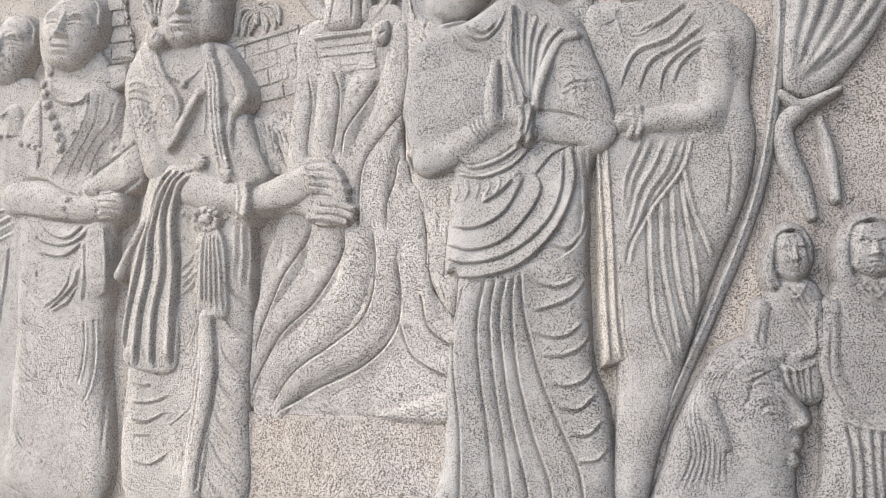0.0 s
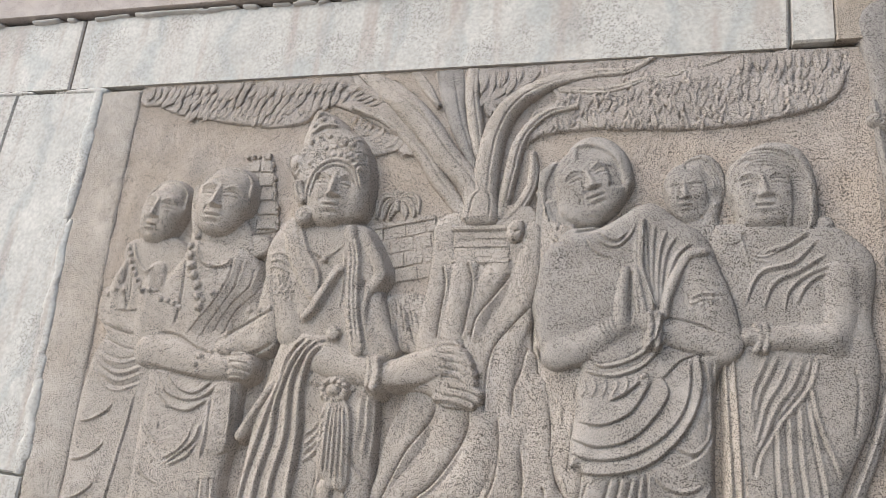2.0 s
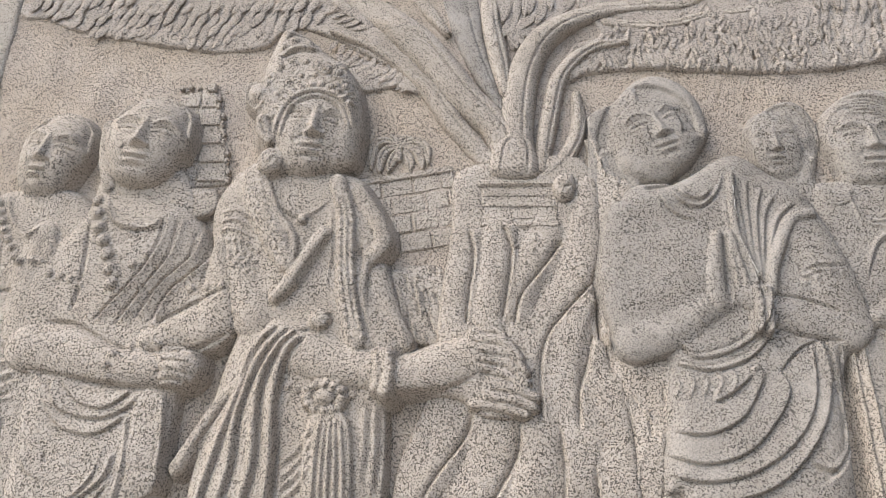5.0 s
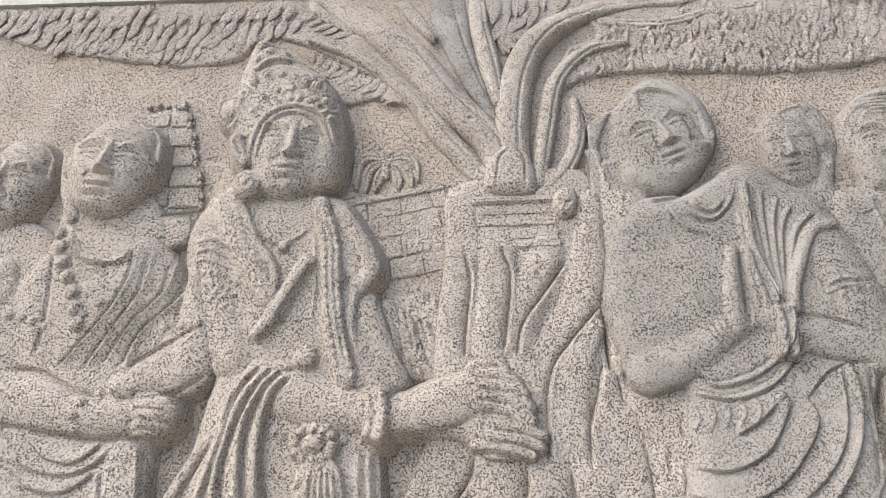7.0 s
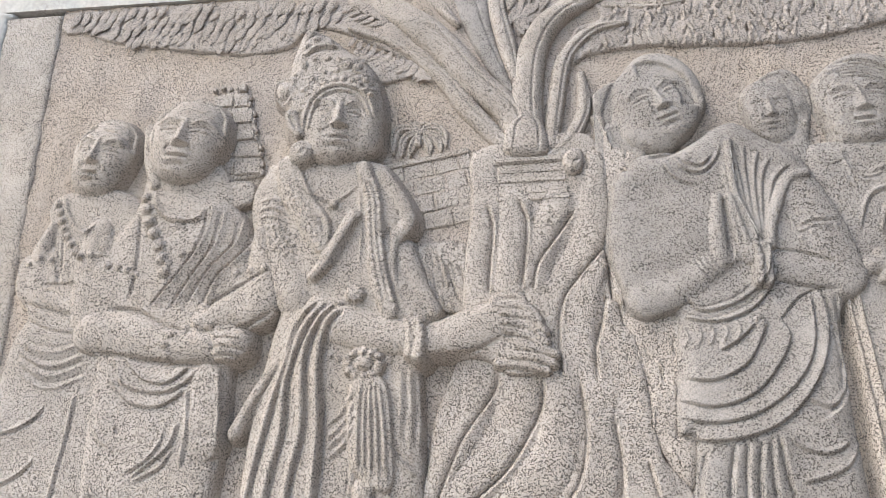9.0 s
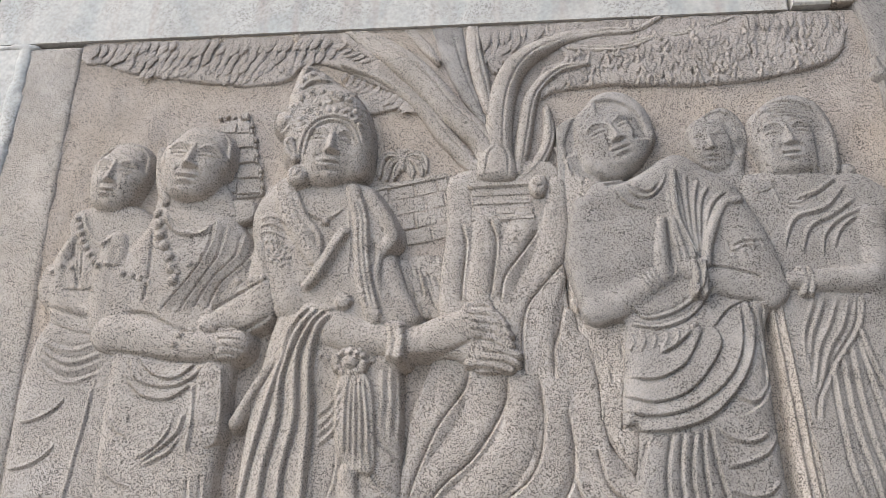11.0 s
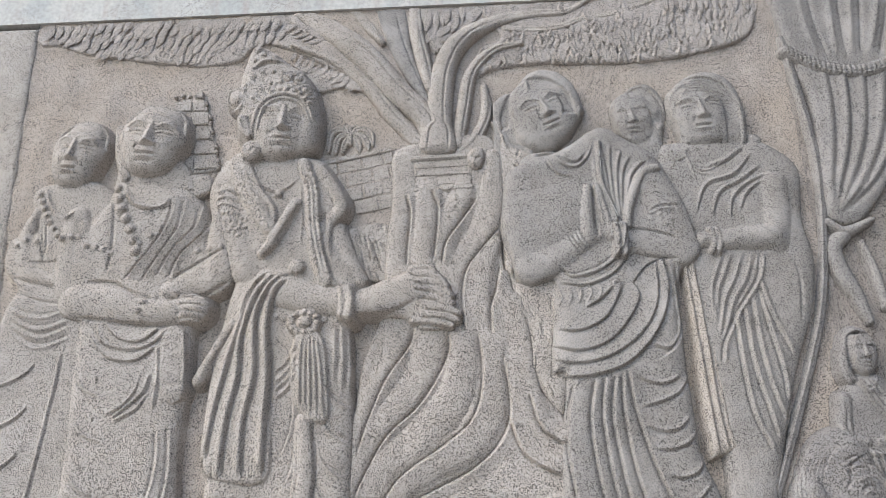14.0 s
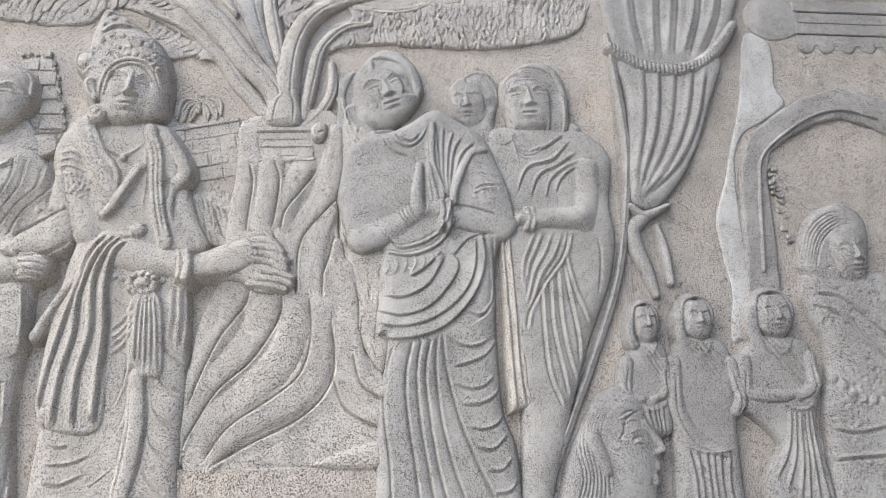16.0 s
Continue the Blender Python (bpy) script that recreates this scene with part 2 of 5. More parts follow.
    def crease(self, points, w=14.0, h=3.0, cut=1.6, taper=0.12):
        """One layer that ends over another: the side to the left of the line's run is raised, its other side cut in."""
        line = points if isinstance(points, np.ndarray) else curve(points)
        win, U, V = self.window(line, 3 * w)
        if not U.size:
            return
        d, s = self.away(line, U, V)
        best, side = np.full(U.shape, 1e9), np.zeros(U.shape)
        for (a, b), (c, e) in zip(line[:-1], line[1:]):
            length = (c - a) ** 2 + (e - b) ** 2
            if length < 1e-9:
                continue
            k = np.clip(((U - a) * (c - a) + (V - b) * (e - b)) / length, 0, 1)
            q = (U - a - k * (c - a)) ** 2 + (V - b - k * (e - b)) ** 2
            near = q < best
            best = np.where(near, q, best)
            side = np.where(near, (c - a) * (V - b) - (e - b) * (U - a), side)
        ends = np.clip(np.minimum(s, 1 - s) / taper, 0, 1) * np.clip(1 - d / (2.6 * w), 0, 1)
        up = np.where(side > 0, h * np.exp(-d / w) * np.clip(0.35 + d / 2.5, 0, 1), -cut * np.exp(-(d / (0.22 * w + 1.2)) ** 2))
        self.h[win] += np.where(self.h[win] > -8, up * ends, 0)

    def curl(self, c, r, h=-2.6, turns=1.6, start=0.0, flip=1):
        """A carved scroll."""
        a = np.linspace(0, 6.283 * turns, 22)
        k = r * (1 - 0.8 * a / a[-1])
        self.score(np.c_[c[0] + k * np.cos(start + flip * a), c[1] + k * np.sin(start + flip * a)], 1.5, h, 0.08)

    def folds(self, a, b, n, w=4.0, h=3.0, cut=0.6, wander=0.0, taper=0.12):
        """n drapery folds that pass over from line a to line b, each a ridge with a cut at its side."""
        a, b = (resample(curve(p), 26) for p in (a, b))
        for k in range(n):
            s = (k + 0.5) / n + (random.uniform(-0.5, 0.5) * 0.35 / n)
            line = a * (1 - s) + b * s
            if wander:
                line = line + np.c_[np.sin(np.linspace(0, 5, 26) + k * 1.7), np.zeros(26)] * wander
            size = random.uniform(0.75, 1.2)
            self.score(line, w, h * size, taper)
            side = line[-1] - line[0]
            side = np.array((-side[1], side[0])) / (np.hypot(*side) + 1e-9)
            gap = np.hypot(*(a - b).T).mean() / n * 0.5
            self.score(line + side * min(gap, 2.0 * w), w * 0.55, -h * cut * size, taper)

    def beads(self, points, gap=9.0, r=4.0, h=4.0, closed=False):
        line = curve(points, closed)
        length = np.hypot(*np.diff(line, axis=0).T).sum()
        for c in resample(line, max(2, int(length / gap))):
            w, U, V = self.window(np.array([c, c]), r + 2)
            d = np.hypot(U - c[0], V - c[1])
            self.h[w] += np.where(self.h[w] > -8, h * np.sqrt(np.clip(1 - (d / r) ** 2, 0, 1)), 0)

    def worn(self, size=0.7):
        """The unevenness of hand work."""
        U, V = np.meshgrid(self.u, self.v)
        wave = 0
        for k in range(7):
            a, f, p = random.uniform(0, 6.28), random.uniform(0.02, 0.16), random.uniform(0, 6.28)
            wave = wave + np.sin((U * np.cos(a) + V * np.sin(a)) * f + p)
        self.h += wave * size / 2.6

    def trim(self):
        """Cuts off what would reach over the panel's upper edge."""
        room = top_of_panel(self.u)[None, :] - self.v[:, None]
        self.h = np.where(room < 0, -30, np.where(self.h > 0, self.h * np.clip(room / 60, 0.35, 1), self.h))

    def mesh(self, name, material, floor=-5.0):
        keep = self.h > floor
        cell = keep[:-1, :-1] | keep[1:, :-1] | keep[:-1, 1:] | keep[1:, 1:]
        used = np.zeros(self.h.shape, bool)
        for j in (slice(0, -1), slice(1, None)):
            for i in (slice(0, -1), slice(1, None)):
                used[j, i] |= cell
        number = np.full(self.h.shape, -1)
        number[used] = np.arange(used.sum())
        U, V = np.meshgrid(self.u, self.v)
        verts = np.c_[U[used], -np.maximum(self.h[used], -12), V[used]] / 1000
        j, i = np.nonzero(cell)
        faces = np.c_[number[j, i], number[j, i + 1], number[j + 1, i + 1], number[j + 1, i]]
        data = bpy.data.meshes.new(name)
        data.from_pydata(verts.tolist(), [], faces.tolist())
        data.polygons.foreach_set("use_smooth", np.ones(len(faces), bool))
        data.materials.append(material)
        return data

    def thing(self, name, material, label, category, group="", kind=""):
        return tagged(new(name, self.mesh(name, material)), label, category, group, kind)

    def part(self, name, material, parent, label=""):
        ob = new(name, self.mesh(name, material))
        ob.parent = parent
        return tagged(ob, label)


def part(name, bm, material, parent, label=""):
    data = bpy.data.meshes.new(name)
    bm.to_mesh(data)
    bm.free()
    data.materials.append(material)
    ob = new(name, data)
    ob.parent = parent
    return tagged(ob, label) if label else ob


def block(x0, x1, y0, y1, z0, z1, bevel=0.002):
    bm = bmesh.new()
    bmesh.ops.create_cube(bm, size=1)
    for v in bm.verts:
        v.co = Vector(((x0 + x1) / 2 + v.co.x * (x1 - x0), (y0 + y1) / 2 + v.co.y * (y1 - y0), (z0 + z1) / 2 + v.co.z * (z1 - z0)))
    if bevel:
        bmesh.ops.bevel(bm, geom=bm.edges[:], offset=bevel, segments=1, affect="EDGES", profile=0.5)
    return bm


# ---- the structure ----
ground = tagged(new("ground", bpy.data.meshes.new("ground")), "weathered beige stone paving in front of the wall", "ground", kind="structure")
bm = bmesh.new()
bmesh.ops.create_grid(bm, x_segments=8, y_segments=8, size=400)
bm.to_mesh(ground.data)
bm.free()
ground.data.materials.append(PAVING)
wall = tagged(new("wall_north"), "tall wall clad with pale grey marble slabs", "wall", kind="structure")
part("core", block(-6, 1.75, 0.009, 0.35, 0, 4.2, 0), PLASTER, wall)


def slab(points, material=MARBLE, out=0.004, deep=0.012, label=""):
    """A cladding slab with the given corners (millimetres over the wall) and arrises slightly worn."""
    bm = bmesh.new()
    mid = Vector((sum(p[0] for p in points), sum(p[1] for p in points))) / len(points)
    rings = []
    for y, inset in ((deep, 0), (-out + 0.003, 0), (-out, 3.0)):
        ring = []
        for p in points:
            d = (mid - Vector(p)).normalized() * inset
            ring.append(bm.verts.new(((p[0] + d.x) / 1000, y, (p[1] + d.y) / 1000)))
        rings.append(ring)
    n = len(points)
    for a, b in zip(rings, rings[1:]):
        for k in range(n):
            bm.faces.new((a[k], a[(k + 1) % n], b[(k + 1) % n], b[k]))
    bm.faces.new(rings[-1])
    bmesh.ops.recalc_face_normals(bm, faces=bm.faces)
    return part("slab", bm, material, wall, label)


# upper band of marble under the joint, the slabs beside the panel, and the courses round them
slab([(-716, 2314), (508, 2329), (510, 2464), (-724, 2464)], out=0.005)
slab([(-1900, 2312), (-720, 2314), (-728, 2464), (-1900, 2464)], out=0.005)
slab([(-832, 2308), (-838, 1640), (-592, 1640), (-632, 1980), (-652, 2308)], out=0.004)
slab([(-1900, 2308), (-1900, 1640), (-842, 1640), (-836, 2308)], out=0.004)
slab([(-1900, 1636), (-1900, 900), (-560, 900), (-588, 1636)], out=0.004)
slab([(-1900, 896), (-1900, 10), (200, 10), (200, 896)])
slab([(204, 896), (204, 10), (1745, 10), (1745, 896)])
slab([(1604, 2660), (1604, 900), (1745, 900), (1745, 2660)])
slab([(-556, 1346), (-556, 900), (560, 900), (560, 1346)])
slab([(564, 1346), (564, 900), (1600, 900), (1600, 1346)])
BUFF = sandstone("buff_sandstone", (0.416, 0.361, 0.309), (0.354, 0.302, 0.255), (0.439, 0.348, 0.252), 0.9)
EDGE = sandstone("smeared_margin_stone", (0.471, 0.423, 0.375), (0.390, 0.345, 0.300), (0.476, 0.386, 0.297), 0.6, 0.9, 0.3)
ROSE = sandstone("smooth_rose_sandstone", (0.464, 0.406, 0.372), (0.398, 0.345, 0.315), (0.460, 0.377, 0.311), 0.6, 0.5, 0.5)
slab([(-1900, 2474), (-60, 2474), (-60, 3100), (-1900, 3100)], ROSE, 0.018, label="rosy sandstone slab above the marble band")
slab([(-56, 2474), (508, 2474), (508, 3100), (-56, 3100)], ROSE, 0.018, label="rosy sandstone slab above the marble band")
slab([(513, 2334), (566, 2335), (566, 2660), (515, 2660)], MARBLE, 0.010)
slab([(567, 2335), (1600, 2350), (1600, 2660), (567, 2660)], BUFF, 0.010, label="buff sandstone block")
slab([(512, 2664), (1745, 2664), (1745, 3100), (512, 3100)], ROSE, 0.018)
for z0, z1 in ((3.104, 3.65), (3.654, 4.2)):
    slab([(-1900, z0 * 1000), (-1900, z1 * 1000), (1745, z1 * 1000), (1745, z0 * 1000)])
# unseen side wall, added to hold sky light off the right side
east = tagged(new("shading_wall_east"), "unseen plain side wall added to dim the relief's right side", "wall", kind="structure")
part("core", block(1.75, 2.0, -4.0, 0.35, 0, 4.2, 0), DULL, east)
# mortar that was pressed out along the joint over the band
m = Carving(-1000, 520, 2450, 2490, 3)
for k in range(34):
    u = random.uniform(-980, 500)
    m.limb([(u, 2465 + random.uniform(-3, 3)), (u + random.uniform(10, 60), 2465 + random.uniform(-3, 3))], random.uniform(1.5, 4), 2.5, 9.5)
m.worn(0.5)
part("joint", block(-1.9, 0.511, 0.0055, 0.012, 2.460, 2.478, 0), GRIME, wall, "dark dirt-filled joint")
part("joint", block(0.511, 1.6, 0.0055, 0.012, 2.326, 2.338, 0), GRIME, wall, "dark dirt-filled joint")
joint = m.part("mortar", PLASTER, wall, "grey mortar squeezed from the joint")

m = Carving(-1010, -560, 1640, 2330, 3)
for k in range(60):
    t = random.uniform(0, 1)
    u, v = np.interp(t, (0, 0.5, 1), (-592, -632, -652)), 1640 + 668 * t
    m.limb([(u + random.uniform(-8, 4), v), (u + random.uniform(-8, 4), v + random.uniform(14, 44))], random.uniform(5, 11), 2.6, 2.4)
for k in range(26):
    u = random.uniform(-1000, -650)
    m.limb([(u, 2310 + random.uniform(-3, 3)), (u + random.uniform(14, 50), 2311 + random.uniform(-3, 3))], random.uniform(2, 5), 2.2, 2.6)
m.worn(0.5)
m.part("mortar", MARBLE, wall, "whitish mortar smeared along the slab's edge")

# carved ground of the two panels
g = Carving(-556, 606, 1350, 2328, 6)
g.h[:] = 0
g.worn(1.0)
g.thing("wall_panel", GROUND_STONE, "pinkish sandstone panel with pocked chiselled ground", "stone panel", kind="structure")
g = Carving(606, 1600, 1350, 2340, 6)
g.h[:] = -1
g.worn(1.2)
g.thing("wall_panel", DIM_GROUND, "pinkish sandstone panel with pocked chiselled ground", "stone panel", kind="structure")
g = Carving(-670, -500, 1350, 2312, 4)
g.shape([(-650, 2309), (-630, 1985), (-588, 1640), (-558, 1352), (-500, 1352), (-515, 1700), (-530, 1900), (-545, 2100), (-557, 2309)], 3.5, 24, 0.15, smooth=False)
g.worn(0.6)
g.thing("panel_edge", EDGE, "uneven buff sandstone margin smeared with mortar", "stone margin", kind="structure")


# ---- carved figures ----
def bounds(*groups, pad=22):
    p = np.vstack([np.array(g) for g in groups])
    return p[:, 0].min() - pad, p[:, 0].max() + pad, max(1352, p[:, 1].min() - pad), p[:, 1].max() + pad


def head(c, at, rx, ry, h, base=0.0, tilt=0.0, turn=0.0, hair=0.0, nose=1.0):
    """An egg-shaped head; tilt in degrees, turn from -1 to 1 moves the middle of the face across."""
    a = radians(tilt)

    def p(x, y):
        x, y = x * rx, y * ry
        return at[0] + x * np.cos(a) - y * np.sin(a), at[1] + x * np.sin(a) + y * np.cos(a)

    rx, ry = rx * 1.08, ry * 1.04
    c.relief, c.fine = 1.0, 1.0
    c.dome(p(0, 0.14), rx, ry * 0.86, h, base, tilt, 1.0, 2.1)
    c.dome(p(turn * 0.12, -0.27), rx * 0.86, ry * 0.74, h * 0.98, base, tilt, 9.0, 2.1)
    x, h = turn * 0.42, max(h, min(24, rx * 0.6))
    for side in (-1, 1):
        k = 1 - side * turn * 0.30
        e = x + side * 0.42 * k
        c.bump(p(e, 0.10), rx * 0.30 * k, ry * 0.13, -h * 0.15, tilt)
        c.bump(p(e, 0.07), rx * 0.21 * k, ry * 0.075, h * 0.16, tilt)
        c.score([p(e - 0.26 * k, 0.04), p(e, 0.145), p(e + 0.26 * k, 0.04)], 1.3, h * 0.06, 0.1)
        c.score([p(e - 0.27 * k, 0.08), p(e, 0.185), p(e + 0.27 * k, 0.08)], 1.3, -h * 0.06, 0.1)
        c.score([p(e - 0.25 * k, 0.03), p(e, 0.045), p(e + 0.25 * k, 0.03)], 1.3, -h * 0.08, 0.1)
        c.score([p(e - 0.24 * k, 0.01), p(e, -0.03), p(e + 0.24 * k, 0.01)], 1.4, h * 0.05, 0.15)
        c.score([p(x + side * 0.10, 0.20), p(e, 0.335), p(e + side * 0.34 * k, 0.20)], 2.0, h * 0.08, 0.15)
        c.bump(p(x + side * 0.50 * k, -0.25), rx * 0.24 * k, ry * 0.20, h * 0.08, tilt)
        c.score([p(x + side * 0.20, -0.26), p(x + side * 0.36 * k, -0.47)], 2.2, -h * 0.06, 0.25)
    c.wedge(p(x - 0.03, 0.26), p(x + 0.02, -0.27), rx * 0.07, rx * 0.125, h * 0.12, h * 0.38 * nose)
    for side in (-1, 1):
        c.bump(p(x + 0.02 + side * 0.15, -0.25), rx * 0.075, ry * 0.05, h * 0.13 * nose, tilt)
    c.score([p(x - 0.20, -0.325), p(x + 0.02, -0.345), p(x + 0.22, -0.325)], 1.6, -h * 0.10, 0.2)
    c.bump(p(x, -0.47), rx * 0.22, ry * 0.04, h * 0.12, tilt)
    c.score([p(x - 0.28, -0.51), p(x - 0.10, -0.535), p(x, -0.525), p(x + 0.10, -0.535), p(x + 0.28, -0.505)], 1.4, -h * 0.13, 0.12)
    c.bump(p(x, -0.605), rx * 0.18, ry * 0.048, h * 0.13, tilt)
    c.bump(p(x, -0.70), rx * 0.24, ry * 0.045, -h * 0.09, tilt)
    c.bump(p(x, -0.84), rx * 0.20, ry * 0.10, h * 0.09, tilt)
    if hair:
        for k in range(int(hair)):
            s = k / hair
            c.score([p(-0.95 + 0.12 * s, 0.26 + 0.34 * s), p(-0.45, 0.53 + 0.36 * s), p(0.1, 0.56 + 0.38 * s), p(0.6, 0.44 + 0.36 * s), p(0.95 - 0.12 * s, 0.12 + 0.42 * s)], 2.3, -5.0 if k else -8.0, 0.08)
    c.relief, c.fine = 0.85, 0.72
    return p


def comb(c, p, n, side, low=-0.35):
    """Combed hair at one side of a head, from the parting down behind the ear."""
    c.relief, c.fine = 1.0, 1.0
    c.score([p(side * -0.15, 0.80), p(side * 0.35, 0.66), p(side * 0.56, 0.25), p(side * 0.62, low)], 2.0, 2.4, 0.1)
    for k in range(n):
        s = k / n
        c.score([p(side * (-0.30 + 0.1 * s), 0.82 + 0.14 * s), p(side * (0.38 + 0.22 * s), 0.70 + 0.10 * s), p(side * (0.60 + 0.30 * s), 0.25 + 0.05 * s), p(side * (0.66 + 0.28 * s), low)], 1.4, -3.0, 0.08)
    c.relief, c.fine = 0.85, 0.72


def fringe(c, a, b, n, length, h=-2.0):
    for k in range(n):
        s = (k + 0.5) / n
        u, v = a[0] + (b[0] - a[0]) * s, a[1] + (b[1] - a[1]) * s
        c.score([(u, v), (u + random.uniform(-1, 1), v - length)], 1.2, h, 0)


def finish(c, label, material=STONE, category="relief figure", name="carved_figure", group="figures of the carved procession"):
    c.h = np.where(c.h > 0, c.h * 0.68, c.h)
    c.worn(0.35)
    return c.thing(name, material, label, category, group)


def first_attendant():
    body = [(-482, 2023), (-501, 2000), (-484, 1950), (-519, 1938), (-521, 1895), (-497, 1864), (-509, 1827), (-513, 1753), (-504, 1645), (-495, 1529), (-486, 1434), (-307, 1431), (-328, 1641), (-339, 1748), (-353, 1846), (-361, 1968), (-405, 2024)]
    c = Carving(*bounds(body, [(-453, 2144)]), 1.35)
    c.shape(body, 24, 20, 0.4)
    c.limb([(-487, 1977), (-495, 1946), (-495, 1915), (-488, 1889), (-476, 1864)], [9, 14, 16, 16, 14], 18, 8)
    c.limb([(-482, 1885), (-452, 1875), (-418, 1866)], [13, 13, 12], 16, 12)
    c.limb([(-423, 1966), (-426, 1922), (-419, 1862)], [18, 20, 20], 12, 22)
    for line in ([(-483, 1901), (-460, 1900), (-436, 1901)], [(-492, 1856), (-454, 1843), (-413, 1839)], [(-472, 1964), (-465, 1934), (-462, 1903)]):
        c.score(line, 2.6, -5, 0.15)
    p = head(c, [(-441, 2070)][0], 39, 54, 32, 16, -8, -0.02, 8, 1.1)
    c.beads([(-486, 2005), (-469, 1968), (-450, 1943), (-440, 1933)], 10, 5.0, 5.5)
    c.score([(-482, 2017), (-465, 1985), (-448, 1968), (-437, 1965), (-424, 1980)], 3.4, 5)
    c.bump([(-438, 1964)][0], 5, 5, 5)
    c.beads([(-437, 1933), (-413, 1935), (-386, 1925)], 10, 4.8, 5)
    c.score([(-482, 1954), (-461, 1897)], 2, -4)
    c.score([(-478, 1966), (-471, 1939), (-464, 1906)], 2, -4)
    c.score([(-443, 1934), (-446, 1919), (-447, 1905)], 2, 3)
    c.beads([(-505, 1927), (-492, 1934), (-478, 1932)], 8, 3.6, 4)
    c.beads([(-416, 1935), (-404, 1938), (-387, 1931)], 8, 3.6, 3)
    c.score([(-509, 1881), (-475, 1870), (-433, 1862)], 3, -3)
    c.folds([(-494, 1837), (-473, 1828), (-444, 1826), (-414, 1838)], [(-495, 1798), (-461, 1774), (-437, 1772), (-403, 1785)], 4, 3.2, 3.2)
    for k in range(6):
        s = k * 76
        c.score([(u, v - s * 0.742) for u, v in [(-502, 1728), (-479, 1732), (-457, 1745), (-445, 1760)]], 2.6, 3.0)
        c.score([(u + 1, v - 4 - s * 0.742) for u, v in [(-502, 1728), (-479, 1732), (-457, 1745), (-445, 1760)]], 2.2, -2.6)
    c.score([(-414, 1771), (-416, 1717), (-421, 1649), (-426, 1584), (-429, 1514), (-431, 1448)], 2.0, 3.5, 0.02)
    c.score([(-410, 1771), (-412, 1717), (-417, 1649), (-422, 1584), (-426, 1514), (-427, 1448)], 2.0, -3.5, 0.02)
    finish(c, "slender attendant with beads and folded arms in a pleated skirt")


def second_attendant():
    body = [(-372, 2022), (-388, 1987), (-428, 1935), (-441, 1923), (-439, 1880), (-421, 1846), (-401, 1816), (-397, 1748), (-389, 1656), (-389, 1569), (-388, 1500), (-384, 1434), (-228, 1431), (-239, 1623), (-238, 1712), (-236, 1775), (-236, 1815), (-218, 1851), (-209, 1884), (-221, 1928), (-237, 1972), (-273, 2009), (-311, 2017)]
    c = Carving(*bounds(body, [(-334, 2152)]), 1.35)
    c.shape(body, 32, 25, 0.4)
    c.shape([(-374, 2060), (-330, 2070), (-284, 2056), (-264, 2000), (-371, 2004)], 24, 18, 0.4)
    c.limb([(-412, 1954), (-408, 1913), (-401, 1862), (-384, 1843)], [10, 20, 27, 26], 12, 22, 4.0)
    c.limb([(-404, 1841), (-352, 1834), (-294, 1824), (-258, 1827)], [26, 30, 22, 20], 22, 22, 2.0)
    c.limb([(-217, 1962), (-213, 1929), (-211, 1897), (-216, 1873), (-244, 1866), (-276, 1853)], [10, 18, 25, 27, 23, 15], 20, 20, 3.0)
    c.shape([(-262, 1842), (-244, 1847), (-224, 1843), (-216, 1829), (-221, 1812), (-241, 1805), (-260, 1813)], 46, 22, 0.6, 2)
    for y in (592, 604, 618, 632):
        c.score([(u, v - (y - 592) * 0.68) for u, v in [(-258, 1838), (-240, 1840), (-219, 1835)]], 1.7, -4.5, 0.12)
    c.score([(-275, 1841), (-260, 1832), (-253, 1813)], 2.2, -3)
    for line, deep in (([(-390, 1868), (-354, 1865), (-318, 1847), (-283, 1839)], -8), ([(-400, 1818), (-347, 1810), (-285, 1803), (-234, 1806)], -9), ([(-273, 1868), (-241, 1891), (-207, 1909)], -6), ([(-279, 1839), (-229, 1845), (-194, 1864)], -7), ([(-372, 1987), (-366, 1930), (-366, 1878)], -6)):
        c.score(line, 3.2, deep, 0.1)
    p = head(c, [(-329, 2087)][0], 48, 57, 38, 24, -8, 0.16, 7, 1.15)
    c.limb([(-382, 2107), (-376, 2066), (-364, 2028)], [8, 9, 7], 7, 24)
    c.score([(-372, 2108), (-367, 2064), (-355, 2033)], 2.4, -5)
    # necklaces and the shawl's long folds
    c.beads([(-371, 2010), (-359, 1976), (-341, 1943), (-330, 1912)], 14, 7.5, 9)
    c.beads([(-327, 1923), (-311, 1936), (-297, 1946)], 11, 5, 5)
    c.score([(-361, 2018), (-351, 1994), (-331, 1980), (-302, 1979), (-286, 1997)], 4.5, 6.5)
    c.score([(-359, 2010), (-350, 1987), (-330, 1974), (-301, 1974)], 2, -3.5)
    c.bump([(-323, 1977)][0], 7, 7, 5)
    for k, line in enumerate(([(-285, 2000), (-285, 1966), (-303, 1924), (-337, 1872)], [(-267, 1993), (-271, 1952), (-292, 1911), (-313, 1869)], [(-245, 1982), (-247, 1950), (-272, 1919), (-293, 1876)], [(-227, 1969), (-234, 1940), (-262, 1909), (-275, 1874)])):
        c.crease(line, 8, 8.0, 3.0, 0.05)
        c.score([(u - 5, v - 4) for u, v in line], 2.6, -4.0, 0.06)
    c.beads([(-401, 1921), (-384, 1918), (-365, 1910)], 9, 4.6, 4.5)
    c.beads([(-243, 1910), (-227, 1912), (-208, 1913)], 9, 4.6, 4.5)
    c.beads([(-294, 1843), (-307, 1837), (-311, 1825), (-308, 1811)], 10, 5, 5)
    c.beads([(-274, 1870), (-271, 1858), (-264, 1847)], 9, 5, 5)
